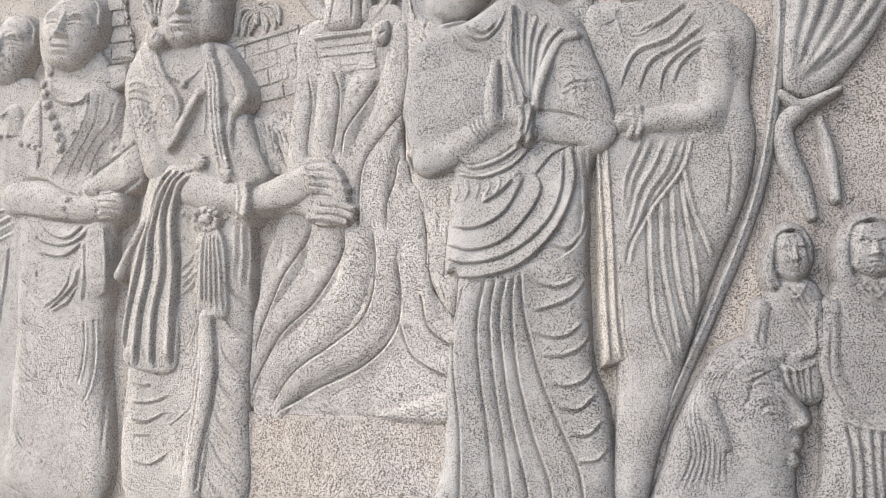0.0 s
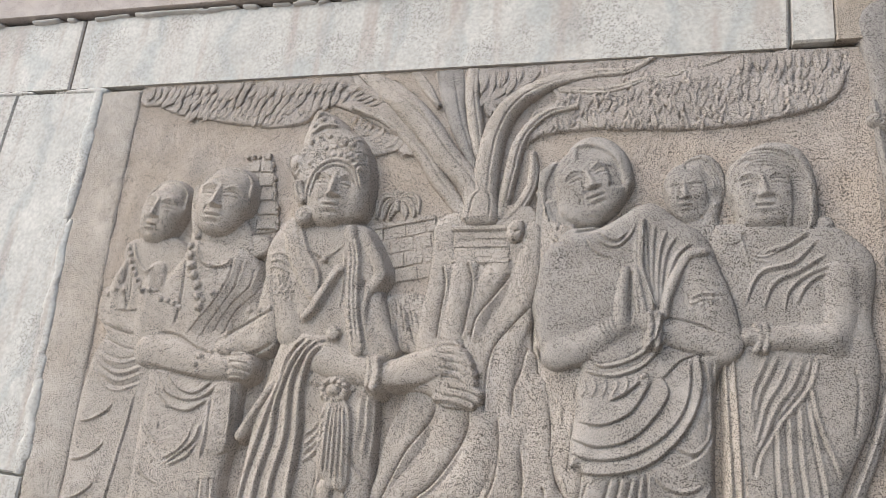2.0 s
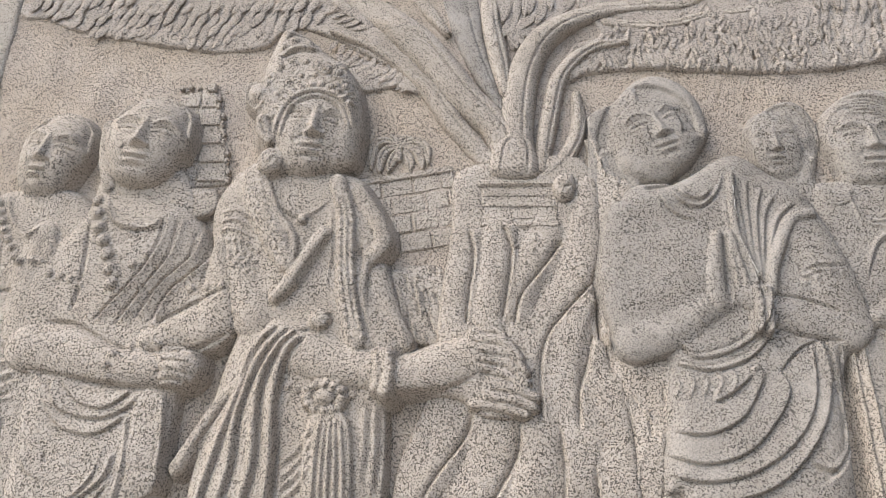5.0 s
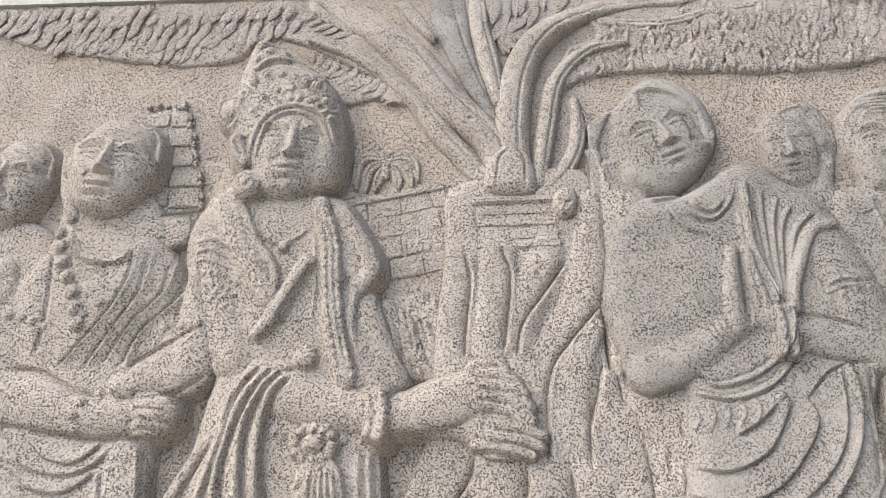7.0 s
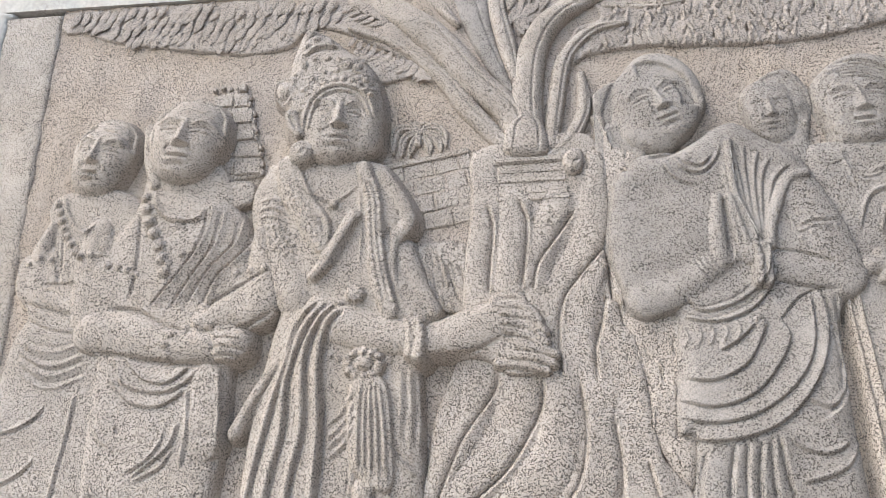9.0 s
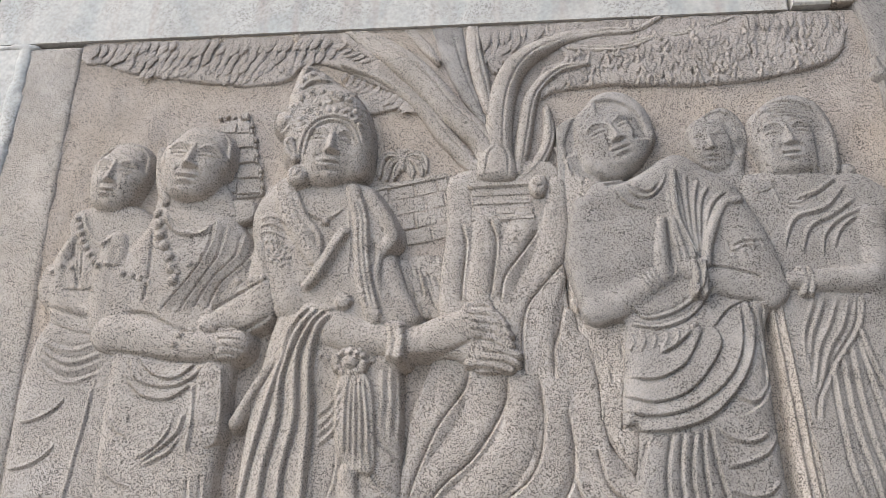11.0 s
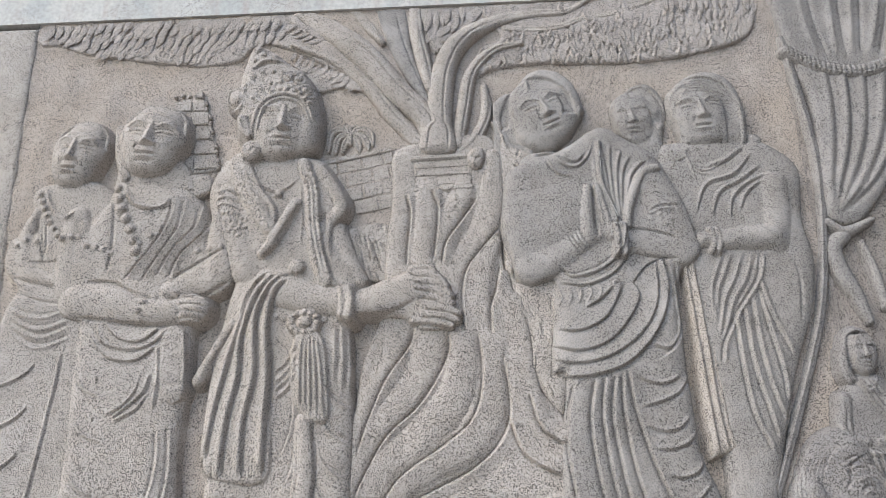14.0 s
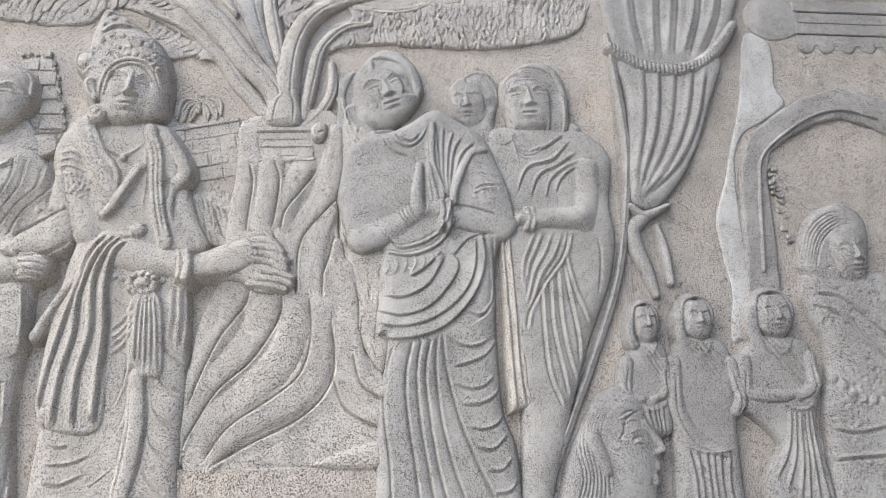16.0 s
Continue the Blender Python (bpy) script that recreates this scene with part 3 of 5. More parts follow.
    for line in ([(-359, 1811), (-338, 1789), (-306, 1782), (-279, 1802)], [(-371, 1811), (-357, 1782), (-323, 1772), (-292, 1777), (-264, 1802)], [(-372, 1788), (-347, 1762), (-310, 1757), (-281, 1776)]):
        c.crease(line, 12, 5.0, 3.0, 0.08)
    for line in ([(-282, 1776), (-276, 1743), (-277, 1694)], [(-269, 1786), (-261, 1754), (-259, 1721)], [(-254, 1800), (-240, 1777), (-233, 1727)], [(-287, 1741), (-295, 1714), (-329, 1684)]):
        c.score(line, 2.6, 4.5, 0.06)
        c.score([(u + 5, v) for u, v in line], 2.2, -3.2, 0.06)
    c.shape([(-275, 1794), (-248, 1797), (-241, 1754), (-241, 1709), (-266, 1709)], 4, 9, 0.4, 31)
    c.score([(-248, 1797), (-241, 1754), (-241, 1724)], 2.5, 3)
    fringe(c, [(-266, 1711)][0], [(-240, 1710)][0], 9, 15)
    c.score([(-268, 1726), (-242, 1726)], 1.5, -2)
    fringe(c, [(-289, 1722)][0], [(-273, 1722)][0], 4, 9)
    for a in ([(-297, 1751), (-302, 1722), (-318, 1700), (-339, 1688)], [(-285, 1718), (-298, 1696), (-327, 1680)], [(-383, 1736), (-369, 1721), (-349, 1712)], [(-379, 1683), (-363, 1664), (-335, 1654)], [(-376, 1618), (-359, 1599), (-336, 1588)], [(-377, 1534), (-367, 1514), (-350, 1493)]):
        c.score(a, 2.4, 3.4)
        c.score([(u, v - 5) for u, v in a], 2.4, -2.5)
    for a in ([(-266, 1669), (-262, 1636), (-264, 1604), (-269, 1580)], [(-251, 1676), (-246, 1622), (-249, 1579), (-260, 1555)], [(-238, 1694), (-231, 1621), (-227, 1551), (-225, 1484)]):
        c.score(a, 2.2, 3.5)
        c.score([(u - 5, v) for u, v in a], 2.2, -3)
    c.dome([(-354, 1733)][0], 3, 3, 0.1)
    c.score([(-355, 1734), (-353, 1730)], 3, -6, 0)
    finish(c, "bald attendant with a beaded chain and folded arms in draped cloth")


def crowned_donor():
    body = [(-204, 2057), (-227, 2037), (-238, 2003), (-230, 1958), (-213, 1923), (-188, 1884), (-195, 1830), (-206, 1758), (-211, 1681), (-211, 1633), (-202, 1611), (-188, 1430), (-24, 1427), (-18, 1561), (-18, 1668), (-21, 1737), (-25, 1808), (-14, 1863), (-38, 1904), (-57, 1941), (-42, 1973), (-50, 2005), (-86, 2052)]
    crown = [(-181, 2084), (-199, 2110), (-209, 2127), (-225, 2144), (-226, 2164), (-209, 2173), (-207, 2193), (-201, 2217), (-196, 2237), (-185, 2246), (-157, 2233), (-129, 2208), (-110, 2196), (-94, 2172), (-83, 2135), (-80, 2095), (-89, 2060), (-130, 2049), (-166, 2061)]
    c = Carving(*bounds(body, crown, [(127, 1816)]), 1.35)
    c.shape(body, 34, 26, 0.4)
    c.shape(crown, 52, 24, 0.3)
    p = head(c, [(-144, 2105)][0], 43, 57, 34, 30, -3, 0.70, 0, 1.2)
    # the crown's double band over combed hair, rows of rosettes and curls, and its knobbed top
    c.relief, c.fine = 1.0, 1.0
    band = [(-179, 2084), (-175, 2114), (-164, 2136), (-141, 2149), (-117, 2145), (-98, 2128), (-89, 2103)]
    inner = [(-171, 2084), (-167, 2111), (-157, 2130), (-139, 2140), (-118, 2137), (-103, 2123), (-94, 2100)]
    c.score(band, 3.6, 5.5, 0.04)
    c.score(inner, 2.2, 3.6, 0.06)
    for k in (0.5, 1.5):
        c.score([(a + (b - a) * k, e + (f - e) * k) for (a, e), (b, f) in zip(band, inner)], 1.3, -2.8, 0.08)
    c.beads([(a - (b - a) * 0.9, e - (f - e) * 0.9) for (a, e), (b, f) in zip(band, inner)][1:6], 10, 4.6, 4.5)
    for (u, v), r in zip([(-181, 2144), (-170, 2159), (-156, 2169), (-141, 2172), (-194, 2168), (-184, 2182), (-170, 2188), (-154, 2190), (-140, 2187)], (9, 9, 9, 9, 9, 9, 9, 9, 8)):
        c.bump((u, v), r * 0.62, r * 0.62, 5.0)
        c.curl((u, v), r * 0.72, -2.4, 1.3, u)
    for (u, v), r, way in zip([(-129, 2179), (-114, 2174), (-102, 2155), (-115, 2155), (-95, 2134), (-109, 2185)], (11, 11, 10, 9, 9, 8), (1, -1, 1, -1, 1, -1)):
        c.bump((u, v), r * 0.7, r * 0.8, 6.5)
        c.curl((u, v), r, -4.0, 1.5, u, way)
    c.score([(-185, 2191), (-168, 2203), (-138, 2205)], 2.6, -5)
    c.score([(-183, 2197), (-168, 2209), (-141, 2211)], 2.6, 4)
    c.beads([(-184, 2210), (-171, 2220), (-154, 2219)], 10, 5, 4.5)
    c.score([(-185, 2218), (-173, 2229), (-159, 2226)], 2.0, -3.5)
    c.bump([(-180, 2234)][0], 8, 6, 5)
    c.relief, c.fine = 0.85, 0.72
    # round scroll at the crown's side
    for d, h in ((1.0, 4.5), (0.72, -3.5)):
        x, y = [(-207, 2147)][0]
        c.score([(x + 16 * d * np.cos(a), y + 17 * d * np.sin(a)) for a in np.linspace(0.4, 5.6, 9)], 2.6, h, 0.05)
    c.bump([(-204, 2146)][0], 8, 8, 5)
    # ear with its heavy ring
    c.limb([(-194, 2110), (-189, 2095), (-182, 2084)], [8, 9, 7], 12, 46)
    c.score([(-195, 2107), (-188, 2094), (-185, 2088)], 2.5, -6)
    c.dome([(-177, 2059)][0], 15, 16, 14, 44)
    c.curl([(-177, 2059)][0], 10, -2.6, 1.2)
    c.beads([(-201, 2053), (-194, 2035), (-182, 2012), (-167, 1989), (-151, 1967), (-141, 1945)], 9, 3.0, 2.5)
    # stole over the shoulder, open collar and long beaded hems
    c.limb([(-194, 2044), (-186, 2012), (-164, 1976), (-144, 1941)], [14, 15, 15, 10], 9, 36)
    for d in (-8, 0, 8):
        c.beads([(u + d, v) for u, v in [(-193, 2033), (-183, 2004), (-163, 1972), (-145, 1943)]], 8, 2.4, 1.8)
    c.limb([(-179, 2034), (-161, 1998), (-139, 1966), (-141, 1911)], [4, 4, 4, 4], 5, 38)
    c.limb([(-108, 1976), (-123, 1948), (-137, 1919), (-150, 1903)], [8, 8, 8, 6], 10, 38)
    c.score([(-102, 1973), (-118, 1944), (-133, 1915)], 2.5, -6)
    c.score([(-175, 2022), (-158, 2007), (-137, 1998), (-121, 2004), (-107, 2019)], 2.5, 4)
    c.score([(-175, 2016), (-158, 2001), (-137, 1992), (-119, 1998)], 2.0, -3)
    c.dome([(-134, 1992)][0], 5, 5, 6, 38)
    c.limb([(-101, 2039), (-88, 2003), (-82, 1950), (-76, 1908), (-61, 1862)], [9, 10, 10, 11, 11], 9, 36)
    for d in (-7, 7):
        c.beads([(u + d, v) for u, v in [(-97, 2028), (-86, 1996), (-81, 1948), (-73, 1906), (-61, 1865)]], 9, 2.6, 3.0)
    c.score([(-105, 2009), (-99, 1960), (-99, 1909)], 2, 3.5)
    for d in (-3, 3):
        c.score([(u + d, v) for u, v in [(-97, 2028), (-86, 1996), (-81, 1948), (-73, 1906), (-61, 1865)]], 1.1, -2.0)
    c.limb([(-78, 2032), (-52, 1991), (-46, 1969), (-63, 1944), (-63, 1910), (-50, 1859)], [8, 9, 9, 8, 7, 6], 7, 30)
    c.score([(-72, 1978), (-65, 1943), (-66, 1917), (-54, 1879), (-46, 1859)], 3, -6)
    c.limb([(-52, 1937), (-36, 1898), (-16, 1864)], [16, 15, 12], 16, 12)
    c.dome([(-100, 1882)][0], 9, 9, 7, 40)
    for k in range(8):
        a = k * 0.785
        x, y = [(-100, 1882)][0]
        c.dome((x + 7 * np.cos(a), y + 7 * np.sin(a)), 3, 3, 3.5, 42, 0, 1)
    # sleeve with an embroidered band
    c.limb([(-211, 1993), (-195, 1931), (-172, 1884)], [20, 24, 24], 18, 22)
    for d in (0, 11, 22):
        c.score([(u, v - d) for u, v in [(-224, 1996), (-206, 2000), (-185, 1990)]], 2.2, 3)
    c.beads([(-217, 1962), (-199, 1965), (-178, 1954)], 6, 2.6, 3)
    for k in range(3):
        c.beads([(u, v - 8 * k) for u, v in [(-216, 1951), (-198, 1953), (-178, 1943)]], 8 if k % 2 else 6, 3.0, 2.4)
    # forearm, bangles and the two joined palms
    c.limb([(-130, 1853), (-83, 1838), (-29, 1830)], [24, 23, 19], 20, 28)
    c.limb([(-29, 1847), (-25, 1830), (-27, 1811)], [7, 7, 7], 9, 46, 2)
    c.limb([(-38, 1849), (-35, 1831), (-36, 1814)], [5, 5, 5], 7, 46, 2)
    c.beads([(-25, 1847), (-22, 1830), (-25, 1810)], 6, 2.6, 2.5)
    c.shape([(-19, 1849), (16, 1859), (51, 1879), (80, 1879), (101, 1858), (110, 1831), (120, 1815), (109, 1798), (73, 1793), (39, 1811), (-15, 1814)], 34, 22, 0.4, 4)
    c.limb([(-14, 1830), (24, 1840), (59, 1852)], [16, 22, 22], 12, 34)
    for k, (a, r) in enumerate((([(54, 1872), (85, 1867), (101, 1852)], 7.5), ([(57, 1862), (90, 1856), (107, 1839)], 7.5), ([(57, 1852), (89, 1846), (108, 1828)], 7.5), ([(61, 1842), (89, 1836), (105, 1823)], 7), ([(74, 1825), (100, 1822), (118, 1815)], 7), ([(68, 1815), (98, 1812), (116, 1805)], 7), ([(58, 1806), (88, 1803), (109, 1798)], 6.5), ([(54, 1879), (75, 1880), (85, 1876)], 5))):
        c.limb(a, [r * 0.8, r, r * 0.7], 10, 31 - k, 1.5)
        c.score([(u, v - r * 0.85) for u, v in a], 1.7, -6, 0.1)
    c.score([(-10, 1815), (17, 1813), (40, 1822), (63, 1833)], 2.5, -5)
    # the stole that falls from the arm to the knee, with its fringe
    fall = [(-154, 1873), (-131, 1878), (-111, 1872), (-126, 1844), (-127, 1781), (-124, 1705), (-121, 1607), (-189, 1609), (-203, 1634), (-199, 1692), (-190, 1752), (-174, 1806)]
    c.shape(fall, 18, 14, 0.5, 26)
    for a in ([(-139, 1873), (-161, 1845), (-170, 1798), (-182, 1736), (-193, 1677), (-197, 1630)], [(-127, 1872), (-149, 1841), (-164, 1790), (-163, 1736), (-173, 1676), (-176, 1609)], [(-119, 1870), (-137, 1844), (-147, 1805), (-142, 1735), (-151, 1676), (-150, 1608)], [(-111, 1864), (-126, 1840), (-130, 1796), (-124, 1735), (-124, 1675), (-123, 1611)]):
        c.score([(u - 6, v) for u, v in a], 6, 7, 0.05)
        c.score(a, 3.2, -8, 0.03)
    fringe(c, [(-190, 1625)][0], [(-123, 1623)][0], 16, 14)
    fringe(c, [(-206, 1641)][0], [(-196, 1641)][0], 3, 12)
    # scroll end of the scarf beside the knee
    c.limb([(-170, 1831), (-187, 1800), (-204, 1769), (-221, 1733)], [10, 9, 9, 10], 20, 14)
    c.score([(-175, 1810), (-192, 1779), (-213, 1741)], 2, -4)
    c.dome([(-223, 1731)][0], 8, 8, 8, 24)
    # sash knot, tassels and the lower skirt
    for k in range(12):
        a = k * 0.524
        x, y = [(-85, 1803)][0]
        c.dome((x + 17 * np.cos(a), y + 13 * np.sin(a)), 6, 6, 9, 40, 0, 2)
    c.dome([(-85, 1803)][0], 11, 9, 12, 42, 0, 2)
    c.beads([(-124, 1813), (-109, 1809), (-93, 1814), (-59, 1808)], 8, 4, 4)
    c.shape([(-96, 1787), (-62, 1786), (-51, 1732), (-49, 1680), (-67, 1677), (-90, 1696), (-98, 1733)], 12, 10, 0.5, 34)
    c.folds([(-88, 1786), (-91, 1748), (-89, 1696)], [(-66, 1785), (-56, 1739), (-50, 1683)], 5, 3, 4.5)
    fringe(c, [(-89, 1699)][0], [(-49, 1694)][0], 9, 20)
    c.folds([(-94, 1781), (-108, 1758), (-123, 1743)], [(-92, 1734), (-103, 1712), (-119, 1698)], 4, 2.6, 3)
    for a in ([(-91, 1704), (-94, 1668), (-104, 1639), (-118, 1629)], [(-86, 1646), (-91, 1617), (-106, 1590), (-123, 1569)], [(-86, 1603), (-91, 1569), (-108, 1549), (-125, 1536)], [(-85, 1562), (-91, 1528), (-103, 1508), (-116, 1483)]):
        c.score(a, 2.4, 3.5)
        c.score([(u - 3, v - 4) for u, v in a], 2.2, -2.5)
    c.limb([(-78, 1674), (-74, 1617), (-78, 1562), (-85, 1495), (-90, 1437)], [12, 14, 14, 14, 14], 10, 34)
    c.score([(-68, 1674), (-61, 1616), (-65, 1561), (-74, 1508), (-80, 1456)], 3, -7, 0.02)
    c.score([(-88, 1674), (-83, 1617), (-86, 1562), (-95, 1508)], 2, -4, 0.05)
    for k in range(7):
        c.score([(-55, 1726), (-42, 1709), (-21, 1693)] if k == 0 else [(u - 1.5 * k, v - k * 42) for u, v in [(-58, 1730), (-43, 1707), (-19, 1693)]], 2.6, -4.5)
        c.score([(u - 1.5 * k + 1, v - k * 42 - 5) for u, v in [(-58, 1730), (-43, 1707), (-19, 1693)]], 3, 3)
    c.folds([(-52, 1803), (-50, 1764), (-51, 1726)], [(-22, 1794), (-17, 1747), (-17, 1702)], 3, 3, 3)
    for a in ([(-186, 1592), (-171, 1586), (-157, 1588)], [(-185, 1564), (-155, 1565), (-127, 1576)], [(-186, 1544), (-161, 1540), (-133, 1553)], [(-180, 1522), (-153, 1523)], [(-181, 1490), (-151, 1486), (-124, 1502)]):
        c.score(a, 2.4, 3)
        c.score([(u, v - 5) for u, v in a], 2.2, -2.4)
    finish(c, "crowned figure with jewelled collar and fringed stole offering joined hands")


def bearded_elder():
    body = [(217, 2048), (201, 2017), (194, 1951), (203, 1899), (218, 1869), (245, 1862), (241, 1799), (237, 1737), (254, 1727), (243, 1625), (241, 1514), (237, 1423), (439, 1420), (438, 1484), (431, 1578), (414, 1628), (409, 1694), (407, 1770), (411, 1858), (437, 1889), (439, 1932), (422, 1985), (400, 2040), (362, 2069), (323, 2091), (271, 2059)]
    c = Carving(*bounds(body, [(246, 2207)]), 1.35)
    c.shape(body, 34, 26, 0.4)
    c.shape([(169, 2127), (178, 2146), (200, 2156), (228, 2129), (231, 2069), (220, 1982), (177, 1929), (172, 2011), (169, 2074)], 15, 9, 0.4)
    c.shape([(198, 2113), (203, 2151), (220, 2182), (244, 2194), (273, 2187), (293, 2165), (302, 2136), (301, 2113), (271, 2068), (240, 2055), (210, 2067), (200, 2089)], 29, 22, 0.35)
    p = head(c, [(246, 2123)][0], 43, 53, 17, 20, 21, -0.05, 0, 1.0)
    c.relief, c.fine = 1.0, 1.0
    over, under = [(220, 2173), (248, 2173), (272, 2160), (286, 2137), (290, 2111)], [(224, 2152), (246, 2155), (264, 2145), (273, 2127), (274, 2108)]
    for k in range(7):
        t = k / 6
        c.score([(a + (b - a) * t, e + (f - e) * t) for (a, e), (b, f) in zip(over, under)], 2.0, -5.0, 0.05)
    over, under = [(217, 2170), (198, 2152), (185, 2120), (183, 2088)], [(221, 2152), (207, 2138), (197, 2118), (193, 2094)]
    for k in range(5):
        t = k / 4
        c.score([(a + (b - a) * t, e + (f - e) * t) for (a, e), (b, f) in zip(over, under)], 1.9, -4.2, 0.08)
    for k in range(4):
        c.score([(u + 5 * k, v - 3 * k) for u, v in [(189, 2096), (197, 2071), (213, 2053)]], 1.3, -1.8)
    # broken ear and the deep cut under the jaw
    for k in range(9):
        u, v = [(296, 2120)][0]
        c.bump((u + 0.9 * k + random.uniform(-3, 3), v - 4.6 * k), random.uniform(3, 5.5), random.uniform(2.5, 5), random.uniform(3, 7))
    c.score([(305, 2098), (286, 2081), (269, 2062), (253, 2049), (228, 2044)], 3.4, -10, 0.08)
    c.score([(302, 2091), (290, 2086), (279, 2073)], 2.2, 5, 0.1)
    c.relief, c.fine = 0.85, 0.72
    # collar rings
    for k, line in enumerate(([(257, 2043), (267, 2029), (287, 2025), (305, 2044), (311, 2067)], [(264, 2045), (273, 2036), (288, 2034), (299, 2047)], [(243, 2039), (257, 2018), (280, 2007)])):
        c.score(line, 2.4, 4.0)
        c.score([(u, v - 4) for u, v in line], 1.8, -3.0)
    c.bump([(289, 2033)][0], 4, 4, 4)
    # shoulder pleats
    c.folds([(315, 2068), (320, 2032), (325, 1979), (333, 1936)], [(385, 2029), (363, 2008), (352, 1969), (345, 1935)], 5, 3.6, 5)
    c.limb([(395, 2017), (375, 2010), (356, 1967), (348, 1933)], [6, 7, 7, 6], 8, 36)
    c.score([(399, 2013), (378, 2001), (361, 1963), (352, 1933)], 2.5, -5)
    c.folds([(307, 2041), (305, 1997), (305, 1937)], [(318, 2032), (325, 1987), (334, 1940)], 2, 3, 4)
    c.limb([(318, 2059), (317, 2014), (319, 1992), (328, 1966), (334, 1940)], [3, 3, 3, 3, 2], 4, 40)
    # chest, arms and clasped hands
    c.bump((264, 1958), 24, 26, 6)
    c.limb([(209, 2010), (205, 1941), (217, 1882)], [20, 24, 22], 9, 26)
    c.limb([(216, 1875), (255, 1890), (287, 1911), (315, 1925)], [21, 20, 16, 13], 13, 27)
    for d in range(4):
        c.score([(u + d * 5, v + d * 2.5) for u, v in [(266, 1919), (271, 1905), (282, 1892)]], 1.6, 3, 0.1)
    c.limb([(299, 1990), (295, 1958), (296, 1916)], [6, 9, 10], 10, 34, 1.5)
    c.limb([(311, 1990), (319, 1957), (329, 1921)], [6, 10, 12], 11, 34, 1.5)
    c.score([(306, 1989), (307, 1958), (308, 1917)], 1.6, -6, 0.05)
    for line in ([(312, 1976), (317, 1951), (320, 1925)], [(317, 1980), (325, 1952), (329, 1932)]):
        c.score(line, 1.2, -3)
    c.limb([(387, 1996), (404, 1952), (419, 1902)], [26, 27, 24], 12, 28, 3.0)
    c.limb([(417, 1896), (378, 1904), (343, 1914)], [21, 19, 15], 13, 28, 2.0)
    c.score([(351, 1929), (381, 1924), (410, 1913)], 2.0, -6, 0.05)
    c.score([(411, 1883), (377, 1886), (348, 1894)], 2.4, -6, 0.1)
    for k in range(3):
        c.score([(u, v - 4 * k) for u, v in [(379, 1956), (395, 1962), (415, 1963)]], 1.2, (2.0, -1.8, 2.0)[k])
    for k in range(2):
        c.beads([(u, v - 9 * k) for u, v in [(381, 1950), (397, 1958), (417, 1964)]], 9, 3.4, 2.2)
    for d in (0, 9):
        c.limb([(u + d, v) for u, v in [(331, 1931), (333, 1911), (330, 1890)]], [4, 4.5, 4], 7, 46, 2)
    c.beads([(330, 1930), (332, 1909), (329, 1889)], 6, 2.6, 2.2)
    # the belt cloth and the swags of the robe round the hips
    for line in ([(348, 1936), (337, 1896), (310, 1871), (272, 1860), (255, 1875)], [(354, 1903), (326, 1866), (287, 1849), (251, 1854)]):
        c.crease(line[::-1], 12, 5.0, 3.0, 0.06)
        c.score([(u - 4, v + 5) for u, v in line], 1.6, -2.6, 0.1)
    for line in ([(286, 1818), (307, 1831), (322, 1846)], [(245, 1790), (277, 1788), (312, 1807), (336, 1849)], [(234, 1770), (273, 1761), (314, 1775), (343, 1807), (356, 1835), (347, 1854)], [(232, 1752), (272, 1745), (318, 1757), (358, 1788), (379, 1829), (382, 1883)]):
        c.crease(line, 17, 5.0, 2.4, 0.1)
        c.score(line, 1.8, -2.0, 0.1)
    c.crease([(236, 1732), (272, 1728), (310, 1735), (344, 1753), (378, 1793), (395, 1843), (390, 1885)], 18, 7, 4.5, 0.04)
    for line in ([(395, 1886), (402, 1836), (401, 1782), (385, 1757), (363, 1747)], [(407, 1880), (411, 1808), (402, 1773)]):
        c.crease(line, 11, 4.0, 2.0, 0.1)
    c.crease([(348, 1851), (368, 1874), (389, 1885)], 9, 3.5, 3, 0.1)
    x, y = [(325, 1851)][0]
    c.bump((x, y), 8, 8, 6)
    c.curl((x, y), 7, -2.6, 1.2)
    for k in range(5):
        c.score([(u + 13 * k, v + 2 * k) for u, v in [(248, 1819), (254, 1833), (250, 1845)]], 2.2, 2.6)
    # long skirt: straight front pleats, curved ones over the leg
    for a in ([(263, 1720), (253, 1680), (251, 1630), (261, 1554), (263, 1495), (265, 1437)], [(290, 1727), (281, 1679), (284, 1622), (295, 1553), (302, 1494), (308, 1437)], [(302, 1729), (296, 1679), (301, 1615), (312, 1553), (322, 1493), (328, 1436)], [(315, 1731), (308, 1678), (315, 1614), (326, 1552), (341, 1493), (348, 1436)], [(325, 1735), (322, 1692), (329, 1621), (347, 1552), (368, 1492), (374, 1436)], [(332, 1738), (336, 1692), (354, 1620), (376, 1565), (400, 1511), (407, 1460)]):
        c.crease(a, 13, 5.0, 5.0, 0.03)
        c.score(a, 2.2, -4, 0.03)
    for a in ([(338, 1740), (351, 1725), (376, 1720), (398, 1731)], [(344, 1692), (366, 1697), (392, 1709), (410, 1734)], [(345, 1670), (366, 1662), (387, 1665), (403, 1679)], [(356, 1641), (381, 1641), (404, 1654), (413, 1675)], [(364, 1612), (384, 1607), (406, 1615), (417, 1633)], [(375, 1585), (398, 1581), (420, 1601)], [(388, 1554), (409, 1554), (425, 1570)], [(398, 1524), (419, 1527), (431, 1540)], [(359, 1774), (384, 1765), (400, 1780), (409, 1811)]):
        c.score(a, 2.6, 4)
        c.score([(u, v - 5) for u, v in a], 2.6, -3)
    c.worn(0.4)
    finish(c, "long-haired elder in a one-shouldered pleated robe with clasped hands", DIM_SLURRY)
